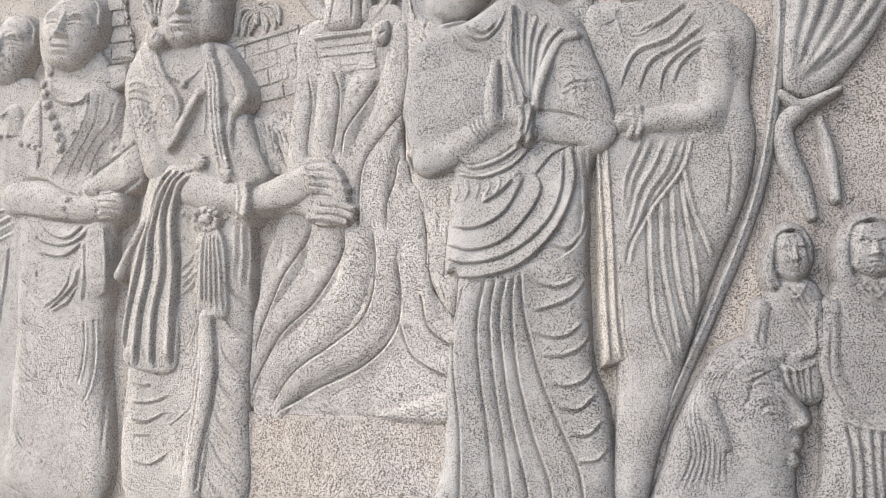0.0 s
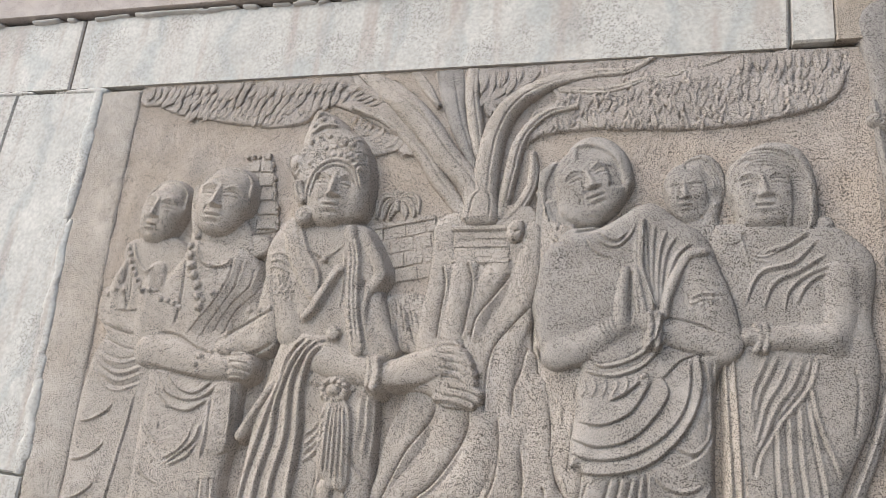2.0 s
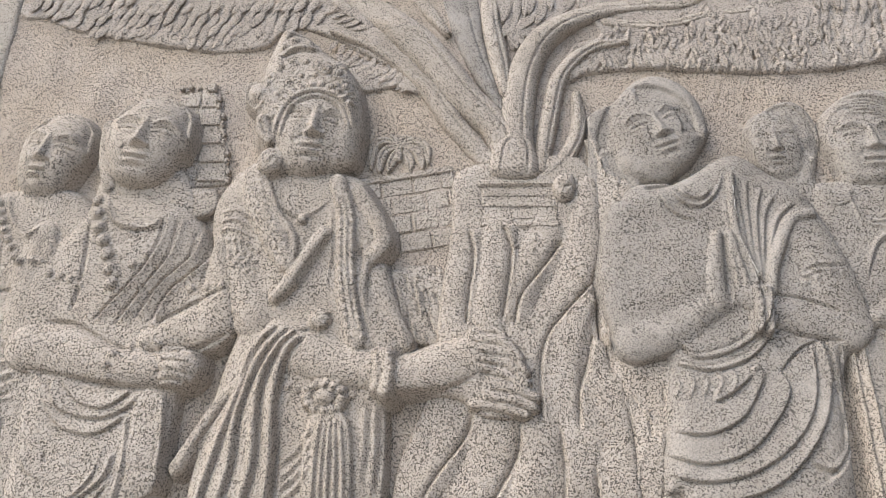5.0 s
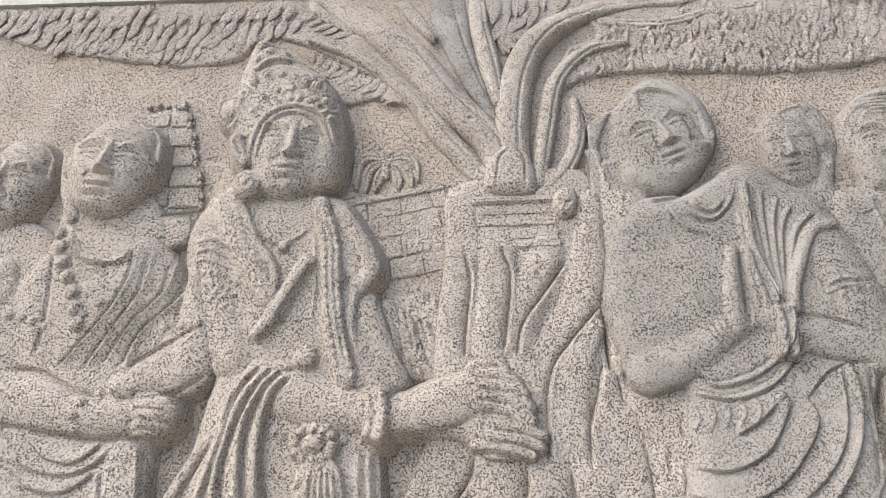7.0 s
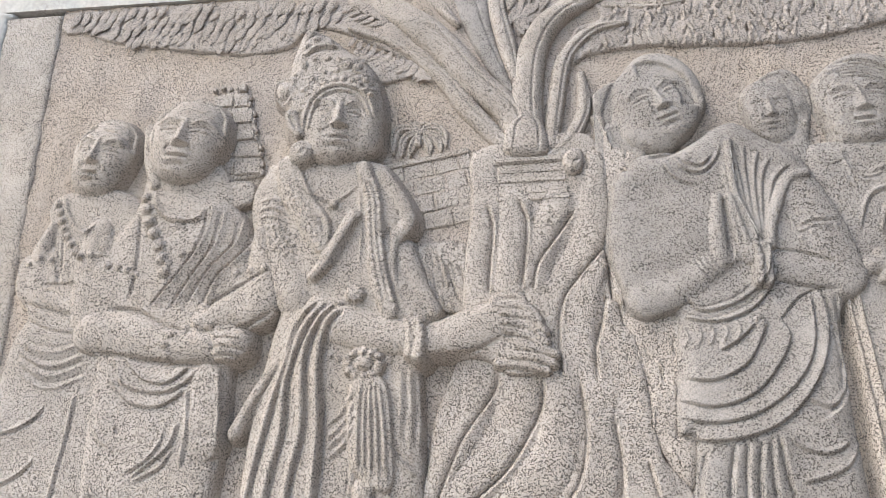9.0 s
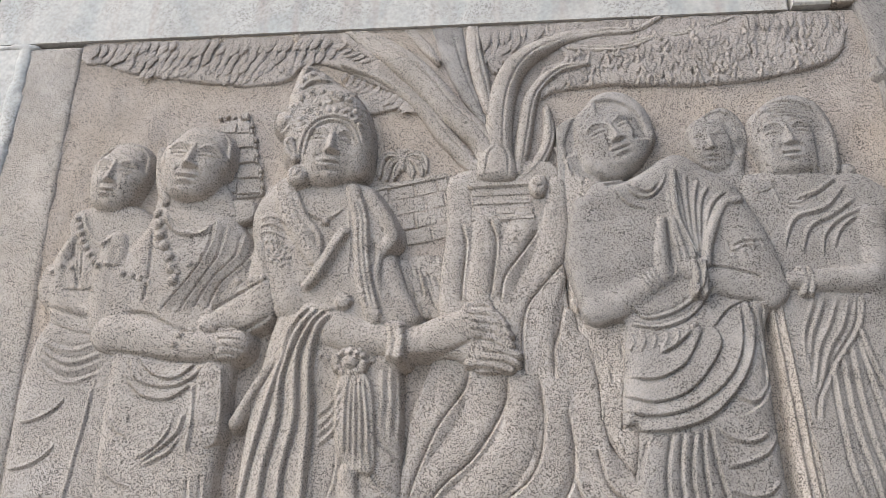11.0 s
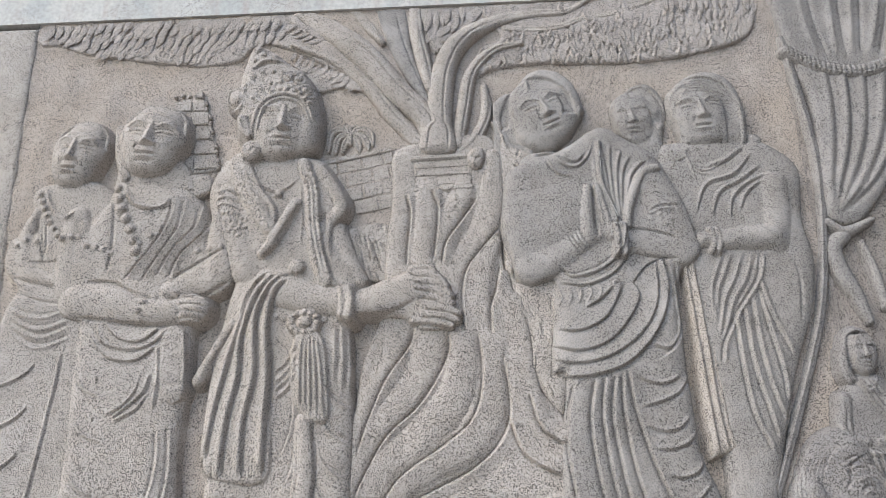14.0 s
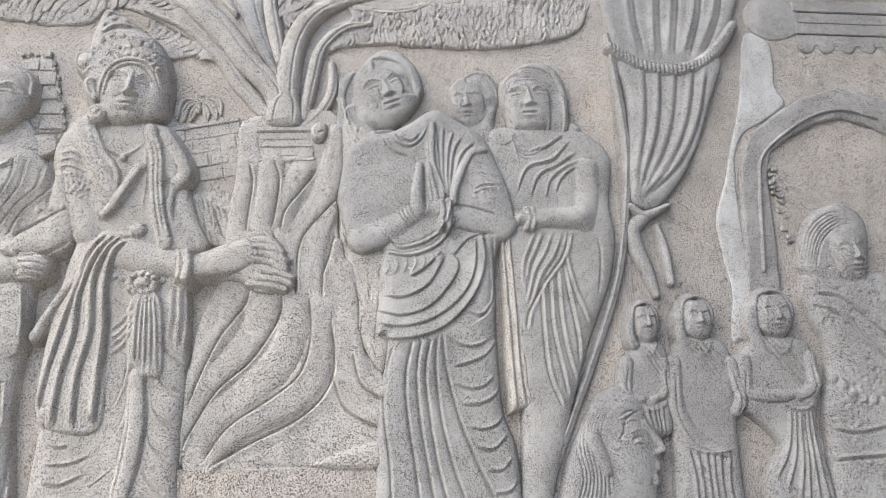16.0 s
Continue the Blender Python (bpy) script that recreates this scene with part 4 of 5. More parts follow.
    # loose end of the robe behind the elbow
    strip = [(418, 1889), (441, 1889), (449, 1791), (453, 1692), (459, 1639), (424, 1627), (421, 1693), (421, 1784)]
    c = Carving(*bounds(strip), 1.35)
    c.shape(strip, 24, 9, 0.6, smooth=False)
    for a in ([(424, 1884), (429, 1783), (433, 1692), (437, 1634)], [(434, 1883), (440, 1783), (443, 1691), (449, 1639)]):
        c.score(a, 2.2, -4, 0.02)
        c.score([(u - 4, v) for u, v in a], 2.5, 3, 0.02)
    finish(c, "hanging pleated end of a robe carved in sandstone", category="relief drapery", name="carved_drapery")


def filler():
    for line, r, base in (([(318, 2045), (319, 2032), (318, 2020), (321, 2009)], 1.2, 27), ([(320, 1987), (325, 1973), (331, 1958), (336, 1946)], 1.2, 27)):
        c = Carving(*bounds(line, pad=8), 1.2)
        c.limb(line, [r * 0.8, r * 0.4, r, r * 0.3], 4, base, 0)
        c.h[c.h < base - 3] = -30
        c.thing("chalk_streak", CHALK, "chalky white filler streak on the elder's robe", "filler", "filler streaks")


filler()


def listening_head():
    hair = [(359, 2134), (373, 2157), (397, 2166), (417, 2150), (424, 2116), (415, 2079), (419, 2056), (447, 2050), (437, 2036), (392, 2034), (363, 2072)]
    c = Carving(*bounds(hair), 1.35)
    c.shape(hair, 16, 16, 0.35)
    p = head(c, [(377, 2108)][0], 28, 41, 15, 12, 4, -0.45, 0, 1.0)
    c.relief, c.fine = 1.0, 1.0
    over, under = [(368, 2151), (393, 2156), (415, 2133), (422, 2092)], [(370, 2140), (388, 2139), (399, 2117), (402, 2092)]
    for k in range(6):
        t = k / 5
        c.score([(a + (b - a) * t, e + (f - e) * t) for (a, e), (b, f) in zip(over, under)], 1.9, -4.4, 0.05)
    c.relief, c.fine = 0.85, 0.72
    c.bump([(407, 2115)][0], 5, 10, 6)
    c.bump([(412, 2087)][0], 8, 9, 8)
    c.curl([(412, 2087)][0], 8, -2.4, 1.3)
    for k in range(4):
        c.score([(u, v - 4 * k) for u, v in [(407, 2060), (426, 2048), (448, 2060)]], 1.3, 2)
    finish(c, "small head with combed hair and earring behind the elder", DIM_SLURRY)


def right_attendant():
    body = [(441, 2062), (409, 2033), (433, 1963), (436, 1922), (448, 1900), (437, 1839), (455, 1763), (457, 1636), (464, 1539), (471, 1443), (463, 1444), (487, 1531), (509, 1620), (543, 1731), (574, 1814), (587, 1867), (568, 1902), (572, 1938), (582, 1994), (587, 2018), (571, 2037), (535, 2062)]
    c = Carving(*bounds(body, [(488, 2205)]), 1.35)
    c.shape([(442, 2065), (402, 2049), (417, 1965), (423, 1884), (427, 1764), (442, 1636), (434, 1440), (461, 1440), (484, 1531), (509, 1621), (545, 1732), (580, 1816), (594, 1886), (588, 1940), (596, 2016), (571, 2049), (536, 2065)], 24, 26, 0.35)
    c.shape([(436, 2091), (433, 2140), (452, 2169), (485, 2181), (516, 2169), (532, 2134), (535, 2084), (527, 2053), (488, 2059), (444, 2057)], 28, 20, 0.35)
    p = head(c, [(470, 2112)][0], 40, 51, 18, 19, 4, -0.05, 0, 1.0)
    c.relief, c.fine = 1.0, 1.0
    over, under = [(444, 2163), (481, 2165), (514, 2144), (523, 2091), (519, 2052)], [(450, 2141), (481, 2140), (502, 2125), (505, 2088), (503, 2056)]
    for k in range(6):
        t = k / 5
        c.score([(a + (b - a) * t, e + (f - e) * t) for (a, e), (b, f) in zip(over, under)], 2.0, -5.0, 0.05)
    for k in range(3):
        c.score([(u + 4 * k, v) for u, v in [(453, 2154), (434, 2137), (423, 2107)]], 1.4, -2.4, 0.08)
    c.relief, c.fine = 0.85, 0.72
    c.bump([(527, 2106)][0], 6, 16, 8)
    c.score([(528, 2118), (527, 2096)], 2, -4)
    for k, line in enumerate(([(440, 2044), (448, 2024), (468, 2016), (499, 2033)], [(442, 2034), (451, 2014), (474, 2009)])):
        c.score(line, 1.8, 2.6)
    c.dome([(542, 2065)][0], 11, 11, 12, 8)
    for r in (4, 8):
        x, y = [(542, 2065)][0]
        c.beads([(x + r, y), (x, y + r), (x - r, y), (x, y - r)], 2.5, 1.6, 1.2, True)
    for k in range(4):
        c.score([(u - k, v - 4 * k) for u, v in [(408, 2059), (427, 2045), (449, 2053)]], 1.4, 2.4)
    for a in ([(522, 2053), (495, 2033), (468, 2023)], [(532, 2044), (502, 2010), (463, 1995), (443, 1949)], [(543, 2025), (510, 2001), (479, 1982), (465, 1945)], [(555, 2011), (519, 1996), (496, 1973), (490, 1945)], [(563, 2002), (536, 1997), (514, 1978), (504, 1955)]):
        c.score(a, 3, 4)
        c.score([(u + 2, v - 5) for u, v in a], 2.2, -3.2)
    c.limb([(556, 1995), (553, 1949), (545, 1908)], [19, 19, 18], 14, 18)
    c.limb([(541, 1915), (503, 1912), (469, 1911), (448, 1911)], [19, 17, 15, 12], 20, 18)
    for d in (0, 8):
        c.limb([(u + d, v) for u, v in [(459, 1924), (462, 1910), (458, 1895)]], [4, 4, 4], 6, 32, 2)
    c.folds([(518, 1893), (503, 1853), (480, 1819), (457, 1761)], [(463, 1892), (453, 1870), (446, 1844), (447, 1810)], 4, 2.8, 3.2)
    for a in ([(522, 1893), (511, 1854), (480, 1811), (457, 1769), (452, 1744)], [(475, 1806), (476, 1744), (481, 1681), (498, 1635)], [(488, 1819), (490, 1745), (501, 1681), (507, 1650)], [(500, 1832), (502, 1761), (510, 1705), (520, 1673)], [(511, 1845), (516, 1794), (525, 1737), (526, 1697)], [(513, 1854), (521, 1811), (535, 1773), (542, 1753)]):
        c.score([(u + 4, v) for u, v in a], 4, 4.5, 0.05)
        c.score(a, 2.4, -5.5, 0.05)
    c.score([(564, 1885), (568, 1854), (561, 1795)], 2.5, -4)
    finish(c, "round-faced attendant with ear-ring and wrapped robe holding one arm", DIM_SLURRY)


first_attendant()
second_attendant()
crowned_donor()
bearded_elder()
listening_head()
right_attendant()


# ---- the carved tree and what stands round it ----
LEAF = sandstone("carved_leaf_stone", (0.424, 0.374, 0.333), (0.339, 0.297, 0.263), (0.430, 0.361, 0.293), 0.5, 0.7)


def tree():
    whole = tagged(new("carved_tree"), "spreading tree with twisted roots carved in pale sandstone", "relief tree")
    # trunk with its bundle of twisting roots
    field = [(25, 2058), (31, 1989), (21, 1928), (30, 1867), (13, 1810), (-11, 1739), (-18, 1648), (-20, 1561), (244, 1555), (251, 1670), (218, 1720), (204, 1796), (183, 1862), (177, 1930), (177, 2010), (165, 2085), (72, 2079)]
    c = Carving(*bounds(field), 1.35)
    c.shape(field, 10, 10, 0.5)
    bands = (
        ([(38, 1807), (33, 1751), (10, 1714), (-8, 1676), (-15, 1632)], [16, 16, 15, 11, 6], 12),
        ([(80, 1805), (76, 1750), (51, 1706), (21, 1669), (-3, 1632), (-12, 1589)], [20, 21, 20, 18, 15, 10], 15),
        ([(124, 1811), (123, 1740), (102, 1693), (66, 1655), (27, 1622), (8, 1585), (1, 1560)], [18, 20, 20, 20, 19, 15, 12], 17),
        ([(161, 1818), (161, 1731), (153, 1686), (125, 1648), (80, 1623), (41, 1593), (21, 1560)], [14, 19, 20, 20, 19, 15, 12], 17),
        ([(189, 1834), (196, 1762), (205, 1707), (225, 1669), (249, 1658)], [13, 16, 16, 15, 13], 14),
        ([(192, 1731), (192, 1671), (211, 1635), (246, 1617)], [10, 14, 14, 11], 11),
        ([(40, 2047), (43, 1984), (36, 1923), (34, 1864)], [13, 15, 14, 14], 13),
        ([(78, 1998), (77, 1937), (71, 1890)], [17, 17, 16], 17),
        ([(127, 1997), (109, 1945), (101, 1894), (109, 1828)], [16, 14, 13, 14], 15),
        ([(171, 2050), (165, 1978), (149, 1926), (123, 1885), (114, 1828), (120, 1779)], [10, 15, 17, 17, 17, 16], 16),
        ([(172, 1918), (150, 1876), (143, 1835), (152, 1787)], [6, 15, 17, 15], 17),
        ([(179, 1868), (181, 1826), (171, 1779)], [8, 12, 12], 14),
    )
    for line, r, h in bands:
        c.limb(line, [k * 1.15 for k in r], h * 0.42, 7, 3.0, flat=3.0)
    for line in ([(59, 1799), (52, 1774), (22, 1730), (0, 1678), (-13, 1635)], [(104, 1795), (102, 1759), (69, 1701), (24, 1657), (-8, 1599), (-15, 1577)], [(142, 1794), (148, 1737), (135, 1681), (94, 1645), (42, 1608), (13, 1564)], [(175, 1758), (182, 1695), (169, 1653), (133, 1618), (74, 1588), (21, 1557)], [(179, 1681), (198, 1634), (242, 1608)], [(207, 1709), (219, 1668), (248, 1645)], [(45, 1993), (52, 1963), (49, 1923), (47, 1885)], [(81, 2000), (91, 1970), (88, 1924), (84, 1891)], [(145, 1984), (121, 1948), (102, 1919), (96, 1886)], [(175, 1938), (147, 1904), (129, 1877), (123, 1840), (125, 1791)], [(175, 1884), (169, 1852), (161, 1822), (162, 1788)]):
        c.crease(line, 18, 3.6, 2.6, 0.06)
        c.score(line, 2.0, -4.5, 0.05)
    c.shape([(35, 1560), (79, 1583), (146, 1615), (174, 1635), (204, 1612), (247, 1596), (245, 1553)], 12, 16, 0.3)
    c.shape([(154, 1557), (188, 1578), (228, 1589), (247, 1588), (245, 1553)], 17, 12, 0.35)
    c.worn(0.6)
    c.part("trunk", STONE, whole)
    # boughs, each a piece of its own
    for line, r, h, stone in (
        ([(-137, 2325), (-67, 2275), (-14, 2223), (28, 2168), (68, 2125), (82, 2081)], [8, 20, 23, 22, 20, 16], 20, STONE),
        ([(-137, 2255), (-72, 2225), (-17, 2180), (21, 2128), (61, 2081)], [4, 7, 11, 14, 12], 14, STONE),
        ([(-42, 2321), (-21, 2293), (5, 2255)], [7, 9, 5], 12, STONE),
        ([(15, 2324), (32, 2252), (53, 2193), (74, 2150)], [23, 19, 13, 6], 11, PALE),
        ([(54, 2321), (57, 2276), (67, 2227), (79, 2169)], [10, 12, 13, 8], 17, STONE),
        ([(95, 2070), (93, 2149), (103, 2214), (131, 2260), (180, 2290), (237, 2302), (293, 2305), (331, 2329)], [19, 20, 20, 18, 15, 10, 7, 4], 21, STONE),
        ([(196, 2276), (260, 2271), (316, 2289), (373, 2301), (430, 2322)], [8, 8, 6, 5, 3], 11, STONE),
        ([(120, 2072), (130, 2142), (142, 2197), (175, 2234), (219, 2244)], [9, 11, 11, 9, 5], 15, STONE),
        ([(118, 2056), (144, 2081), (162, 2124), (160, 2170)], [9, 10, 9, 6], 13, STONE),
    ):
        c = Carving(*bounds(line, pad=32), 1.35)
        c.limb(line, r, h * 0.8, 0, 0, flat=2.6)
        side = [(u + 0.45 * np.mean(r), v) for u, v in line]
        c.score(side, 1.6, -2.0)
        c.trim()
        c.worn(0.5)
        c.part("bough", stone, whole)
    # beds of foliage under the single leaves
    left = [(-550, 2300), (-462, 2324), (-327, 2334), (-202, 2331), (-149, 2332), (-111, 2291), (-58, 2250), (-6, 2196), (-55, 2204), (-142, 2251), (-190, 2261), (-222, 2232), (-276, 2224), (-312, 2229), (-374, 2237), (-467, 2255), (-516, 2273), (-544, 2276)]
    middle = [(-106, 2220), (-55, 2204), (-6, 2188), (-17, 2169), (-54, 2178), (-103, 2172), (-131, 2221)]
    right = [(157, 2331), (273, 2338), (433, 2337), (579, 2324), (578, 2282), (558, 2245), (495, 2221), (403, 2207), (303, 2207), (234, 2209), (174, 2201), (146, 2188), (155, 2240), (188, 2259)]
    crown = [(65, 2320), (124, 2338), (170, 2333), (140, 2281), (99, 2252), (84, 2235), (70, 2283)]
    for field, h in ((left, 5), (middle, 5), (right, 6), (crown, 5)):
        c = Carving(*bounds(field, pad=12), 1.8)
        c.shape(field, h, 8, 0.5)
        if field is right:
            for k in range(230):
                u, v = random.uniform(c.u[0] + 10, c.u[-1] - 10), random.uniform(c.v[0] + 6, c.v[-1] - 6)
                d = random.uniform(-5, 9)
                c.score([(u, v), (u + d, v - random.uniform(16, 26))], 1.8, 3.6)
                c.score([(u + d * 0.4, v - 6), (u + d * 0.4 - random.uniform(4, 9), v - random.uniform(14, 22))], 1.6, -3.2)
        c.trim()
        c.worn(0.8)
        c.part("foliage_bed", LEAF, whole)
    # one leaf: a pointed, ribbed blade 1 long
    def blade(width):
        bm = bmesh.new()
        rows = []
        for k in range(6):
            s = k / 5
            w = width * np.sin(np.pi * min(1, s * 0.92 + 0.06)) ** 0.8
            row = [bm.verts.new((s, -d * w, z)) for d, z in ((-0.5, 0.0), (-0.27, 0.10), (0.0, 0.055), (0.27, 0.10), (0.5, 0.0))]
            rows.append(row)
        for a, b in zip(rows, rows[1:]):
            for i in range(4):
                bm.faces.new((a[i], a[i + 1], b[i + 1], b[i]))
        bmesh.ops.recalc_face_normals(bm, faces=bm.faces)
        data = bpy.data.meshes.new("leaf")
        bm.to_mesh(data)
        bm.free()
        data.materials.append(LEAF)
        for f in data.polygons:
            f.use_smooth = True
        return data

    broad, narrow = blade(0.44), blade(0.30)

    def leaf(u, v, length, angle, out, data, deep=0.6):
        if v > top_of_panel(u) - 2:
            return
        ob = new("leaf", data)
        ob.parent = whole
        a = radians(angle)
        ob.matrix_basis = Matrix.Translation((u / 1000, -out / 1000, v / 1000)) @ Matrix(((np.cos(a), -np.sin(a), 0, 0), (0, 0, -1, 0), (np.sin(a), np.cos(a), 0, 0), (0, 0, 0, 1))) @ Matrix.Diagonal((length / 1000, length / 1000, length / 1000 * deep, 1))

    def row(a, b, n, length, angle, data, out=5.0):
        for k in range(n):
            s = (k + random.uniform(0.3, 0.7)) / n
            u, v = a[0] + (b[0] - a[0]) * s, a[1] + (b[1] - a[1]) * s
            leaf(u, v + random.uniform(-2, 2), length * random.uniform(0.85, 1.15), angle + random.uniform(-9, 9), out + random.uniform(0, 1.0), data, 0.42 if data is broad else 0.32)

    row(*[(-532, 2306), (-183, 2321)], 26, 25, 245, broad)
    row(*[(-510, 2288), (-156, 2307)], 26, 25, 235, broad)
    row(*[(-471, 2278), (-146, 2288)], 22, 25, 250, broad)
    row(*[(-446, 2262), (-179, 2273)], 20, 25, 245, broad)
    row(*[(-314, 2245), (-211, 2256)], 9, 20, 250, broad)
    row(*[(-148, 2318), (-93, 2274)], 6, 24, 300, broad)
    row(*[(-138, 2297), (-66, 2250)], 7, 22, 200, narrow)
    row(*[(-133, 2243), (-22, 2187)], 12, 20, 250, broad)
    row(*[(-106, 2220), (-13, 2179)], 10, 22, 215, narrow)
    row(*[(74, 2304), (153, 2327)], 8, 30, 265, narrow)
    row(*[(76, 2271), (128, 2299)], 6, 28, 245, narrow)
    row(*[(83, 2251), (111, 2270)], 4, 22, 285, narrow)
    row(*[(215, 2328), (305, 2333)], 9, 24, 240, narrow)
    row(*[(344, 2325), (425, 2331)], 8, 24, 250, narrow)
    for k, (a, b, n) in enumerate((([(196, 2249), (283, 2252)][0], [(196, 2249), (283, 2252)][1], 9), ([(171, 2231), (281, 2229)][0], [(171, 2231), (281, 2229)][1], 11), *((([(292, 2273), (567, 2301)][0][0], [(292, 2273), (567, 2301)][0][1] - 14.5 * j), ([(292, 2273), (567, 2301)][1][0] - 3 * j * j, [(292, 2273), (567, 2301)][1][1] - 14.5 * j), 21 - j) for j in range(4)))):
        row(a, b, n, 19 if k < 2 else 22, 285 if k % 2 else 250, narrow, 6.6)
    row(*[(439, 2321), (570, 2319)], 12, 26, 270, narrow, 6)
    return whole


tree()


def rock():
    """Rough fibrous rock between the trunk and the elder."""
    field = [(168, 2110), (174, 2090), (177, 2020), (179, 1931), (184, 1863), (208, 1796), (215, 1732), (252, 1687), (264, 1843), (220, 1878), (210, 1992), (224, 2050), (192, 2074), (184, 2108)]
    c = Carving(*bounds(field), 1.35)
    c.shape(field, 12, 14, 0.35)
    for k in range(150):
        u, v = random.uniform(c.u[0], c.u[-1]), random.uniform(c.v[0], c.v[-1])
        a = -1.35 + random.uniform(-0.35, 0.35)
        n = random.uniform(10, 26)
        c.score([(u, v), (u + n * np.cos(a), v + n * np.sin(a))], 1.3, random.choice((3.4, -3.4)))
    c.worn(0.6)
    c.thing("carved_rock", STONE, "fibrous rough rock strip carved behind the elder", "relief rock")


rock()


def shrine():
    whole = tagged(new("carved_shrine"), "small domed shrine on a tiered base before the trunk", "relief shrine")
    x0, y0 = [(52, 1996)][0]
    x1, y1 = [(145, 1999)][0]
    part("core", block((x0 + 6) / 1000, (x1 - 6) / 1000, -0.0108, 0.004, (y0 - 1) / 1000, (y0 + 54) / 1000, 0.001), STONE, whole)
    dome = [(66, 2059), (68, 2098), (82, 2114), (99, 2115), (112, 2100), (116, 2058)]
    c = Carving(*bounds(dome, pad=10), 1.35)
    c.shape(dome, 19, 16, 0.4)
    c.score([(76, 2061), (80, 2096), (94, 2106), (105, 2095), (106, 2059)], 1.6, -2.5)
    c.part("dome", STONE, whole)
    for k, (h, inset) in enumerate(((9, 3), (14, 5), (12, 6), (13, 5), (9, 1))):
        z = (-2, 7.5, 22, 34.5, 48)[k]
        bm = block((x0 + inset) / 1000, (x1 - inset) / 1000, -(12.2 + 1.8 * (inset < 4) - 0.5 * (k % 2)) / 1000, 0.004, (y0 + z) / 1000, (y0 + z + h) / 1000, 0.0028)
        bmesh.ops.rotate(bm, verts=bm.verts, cent=(x0 / 1000, 0, y0 / 1000), matrix=Matrix.Rotation(radians(-2), 3, "Y"))
        part("tier", bm, STONE, whole)
    nub = [(133, 2052), (142, 2063), (155, 2062), (158, 2049), (154, 2033), (143, 2029), (134, 2037)]
    c = Carving(*bounds(nub, pad=12), 1.35)
    c.shape(nub, 20, 11, 0.5)
    c.score([(137, 2049), (145, 2043), (153, 2048)], 1.8, -2.5)
    c.part("nub", STONE, whole)
    wing = [(27, 2065), (47, 2060), (60, 2036), (57, 2000), (35, 2024)]
    c = Carving(*bounds(wing, pad=10), 1.35)
    c.shape(wing, 11, 14, 0.3)
    c.part("bracket", STONE, whole)


shrine()


def brick(parent, u, v, w, h, turn, out, material=STONE):
    bm = block(-w / 2000, w / 2000, -out / 1000, 0.004, -h / 2000, h / 2000, 0.0014)
    ob = part("brick", bm, material, parent)
    ob.matrix_basis = Matrix.Translation((u / 1000, 0, v / 1000)) @ Matrix.Rotation(radians(-turn), 4, "Y")
    return ob


def house():
    whole = tagged(new("carved_house"), "low brick house with a thatched foot carved in shallow relief", "relief house")
    a, b = [(-88, 2051), (22, 2074)]
    turn = math.degrees(math.atan2(b[1] - a[1], b[0] - a[0]))
    length = np.hypot(b[0] - a[0], b[1] - a[1])
    ux, uz = (b[0] - a[0]) / length, (b[1] - a[1]) / length
    brick(whole, a[0] + ux * length / 2, a[1] + uz * length / 2 - 3, length, 8, turn, 4).name = "coping"
    for r in range(4):
        along = -6.0 + 10 * (r % 2)
        while along < length - 8:
            w = random.uniform(26, 38)
            w = min(w, length - along)
            d = 15 + r * 23
            m = along + w / 2
            brick(whole, a[0] + ux * m + uz * d, a[1] + uz * m - ux * d, w - 1.6, 21.4, turn + random.uniform(-1, 1), random.uniform(1.2, 2.2))
            along += w
    grass = [(-41, 1942), (21, 1948), (24, 1873), (-8, 1870), (-28, 1905)]
    c = Carving(*bounds(grass, pad=10), 1.35)
    c.shape(grass, 6, 8, 0.5)
    for k in range(34):
        u, v = random.uniform(c.u[0], c.u[-1]), random.uniform(c.v[0] + 20, c.v[-1])
        c.score([(u, v), (u + random.uniform(4, 12), v - random.uniform(16, 30))], 1.2, random.choice((2.8, -2.8)))
    c.part("thatch", STONE, whole)


house()


def palm():
    whole = tagged(new("carved_palm"), "small palm tuft with drooping fronds above the brick house", "relief palm")
    x, y = [(-40, 2094)][0]
    for line in ([(-40, 2098), (-56, 2105), (-69, 2098), (-71, 2069)], [(-40, 2096), (-53, 2095), (-60, 2084), (-61, 2066)], [(-40, 2095), (-46, 2084), (-50, 2066)], [(-39, 2095), (-29, 2084), (-25, 2067)], [(-39, 2096), (-26, 2096), (-16, 2086), (-12, 2070)], [(-39, 2098), (-25, 2106), (-11, 2098), (-6, 2077)], [(-40, 2095), (-43, 2107), (-51, 2112)], [(-39, 2095), (-36, 2107), (-29, 2110)]):
        c = Carving(*bounds(line, pad=12), 1.2)
        c.limb(line, [3.0, 6.0, 6.5, 2.5], 5.0 + random.uniform(-1, 1), 0)
        c.score(line, 1.1, -2.2)
        c.part("frond", STONE, whole)
    bm = block((x - 4) / 1000, (x + 4) / 1000, -0.006, 0.004, (y - 16) / 1000, (y + 4) / 1000, 0.002)
    part("stem", bm, STONE, whole)


palm()


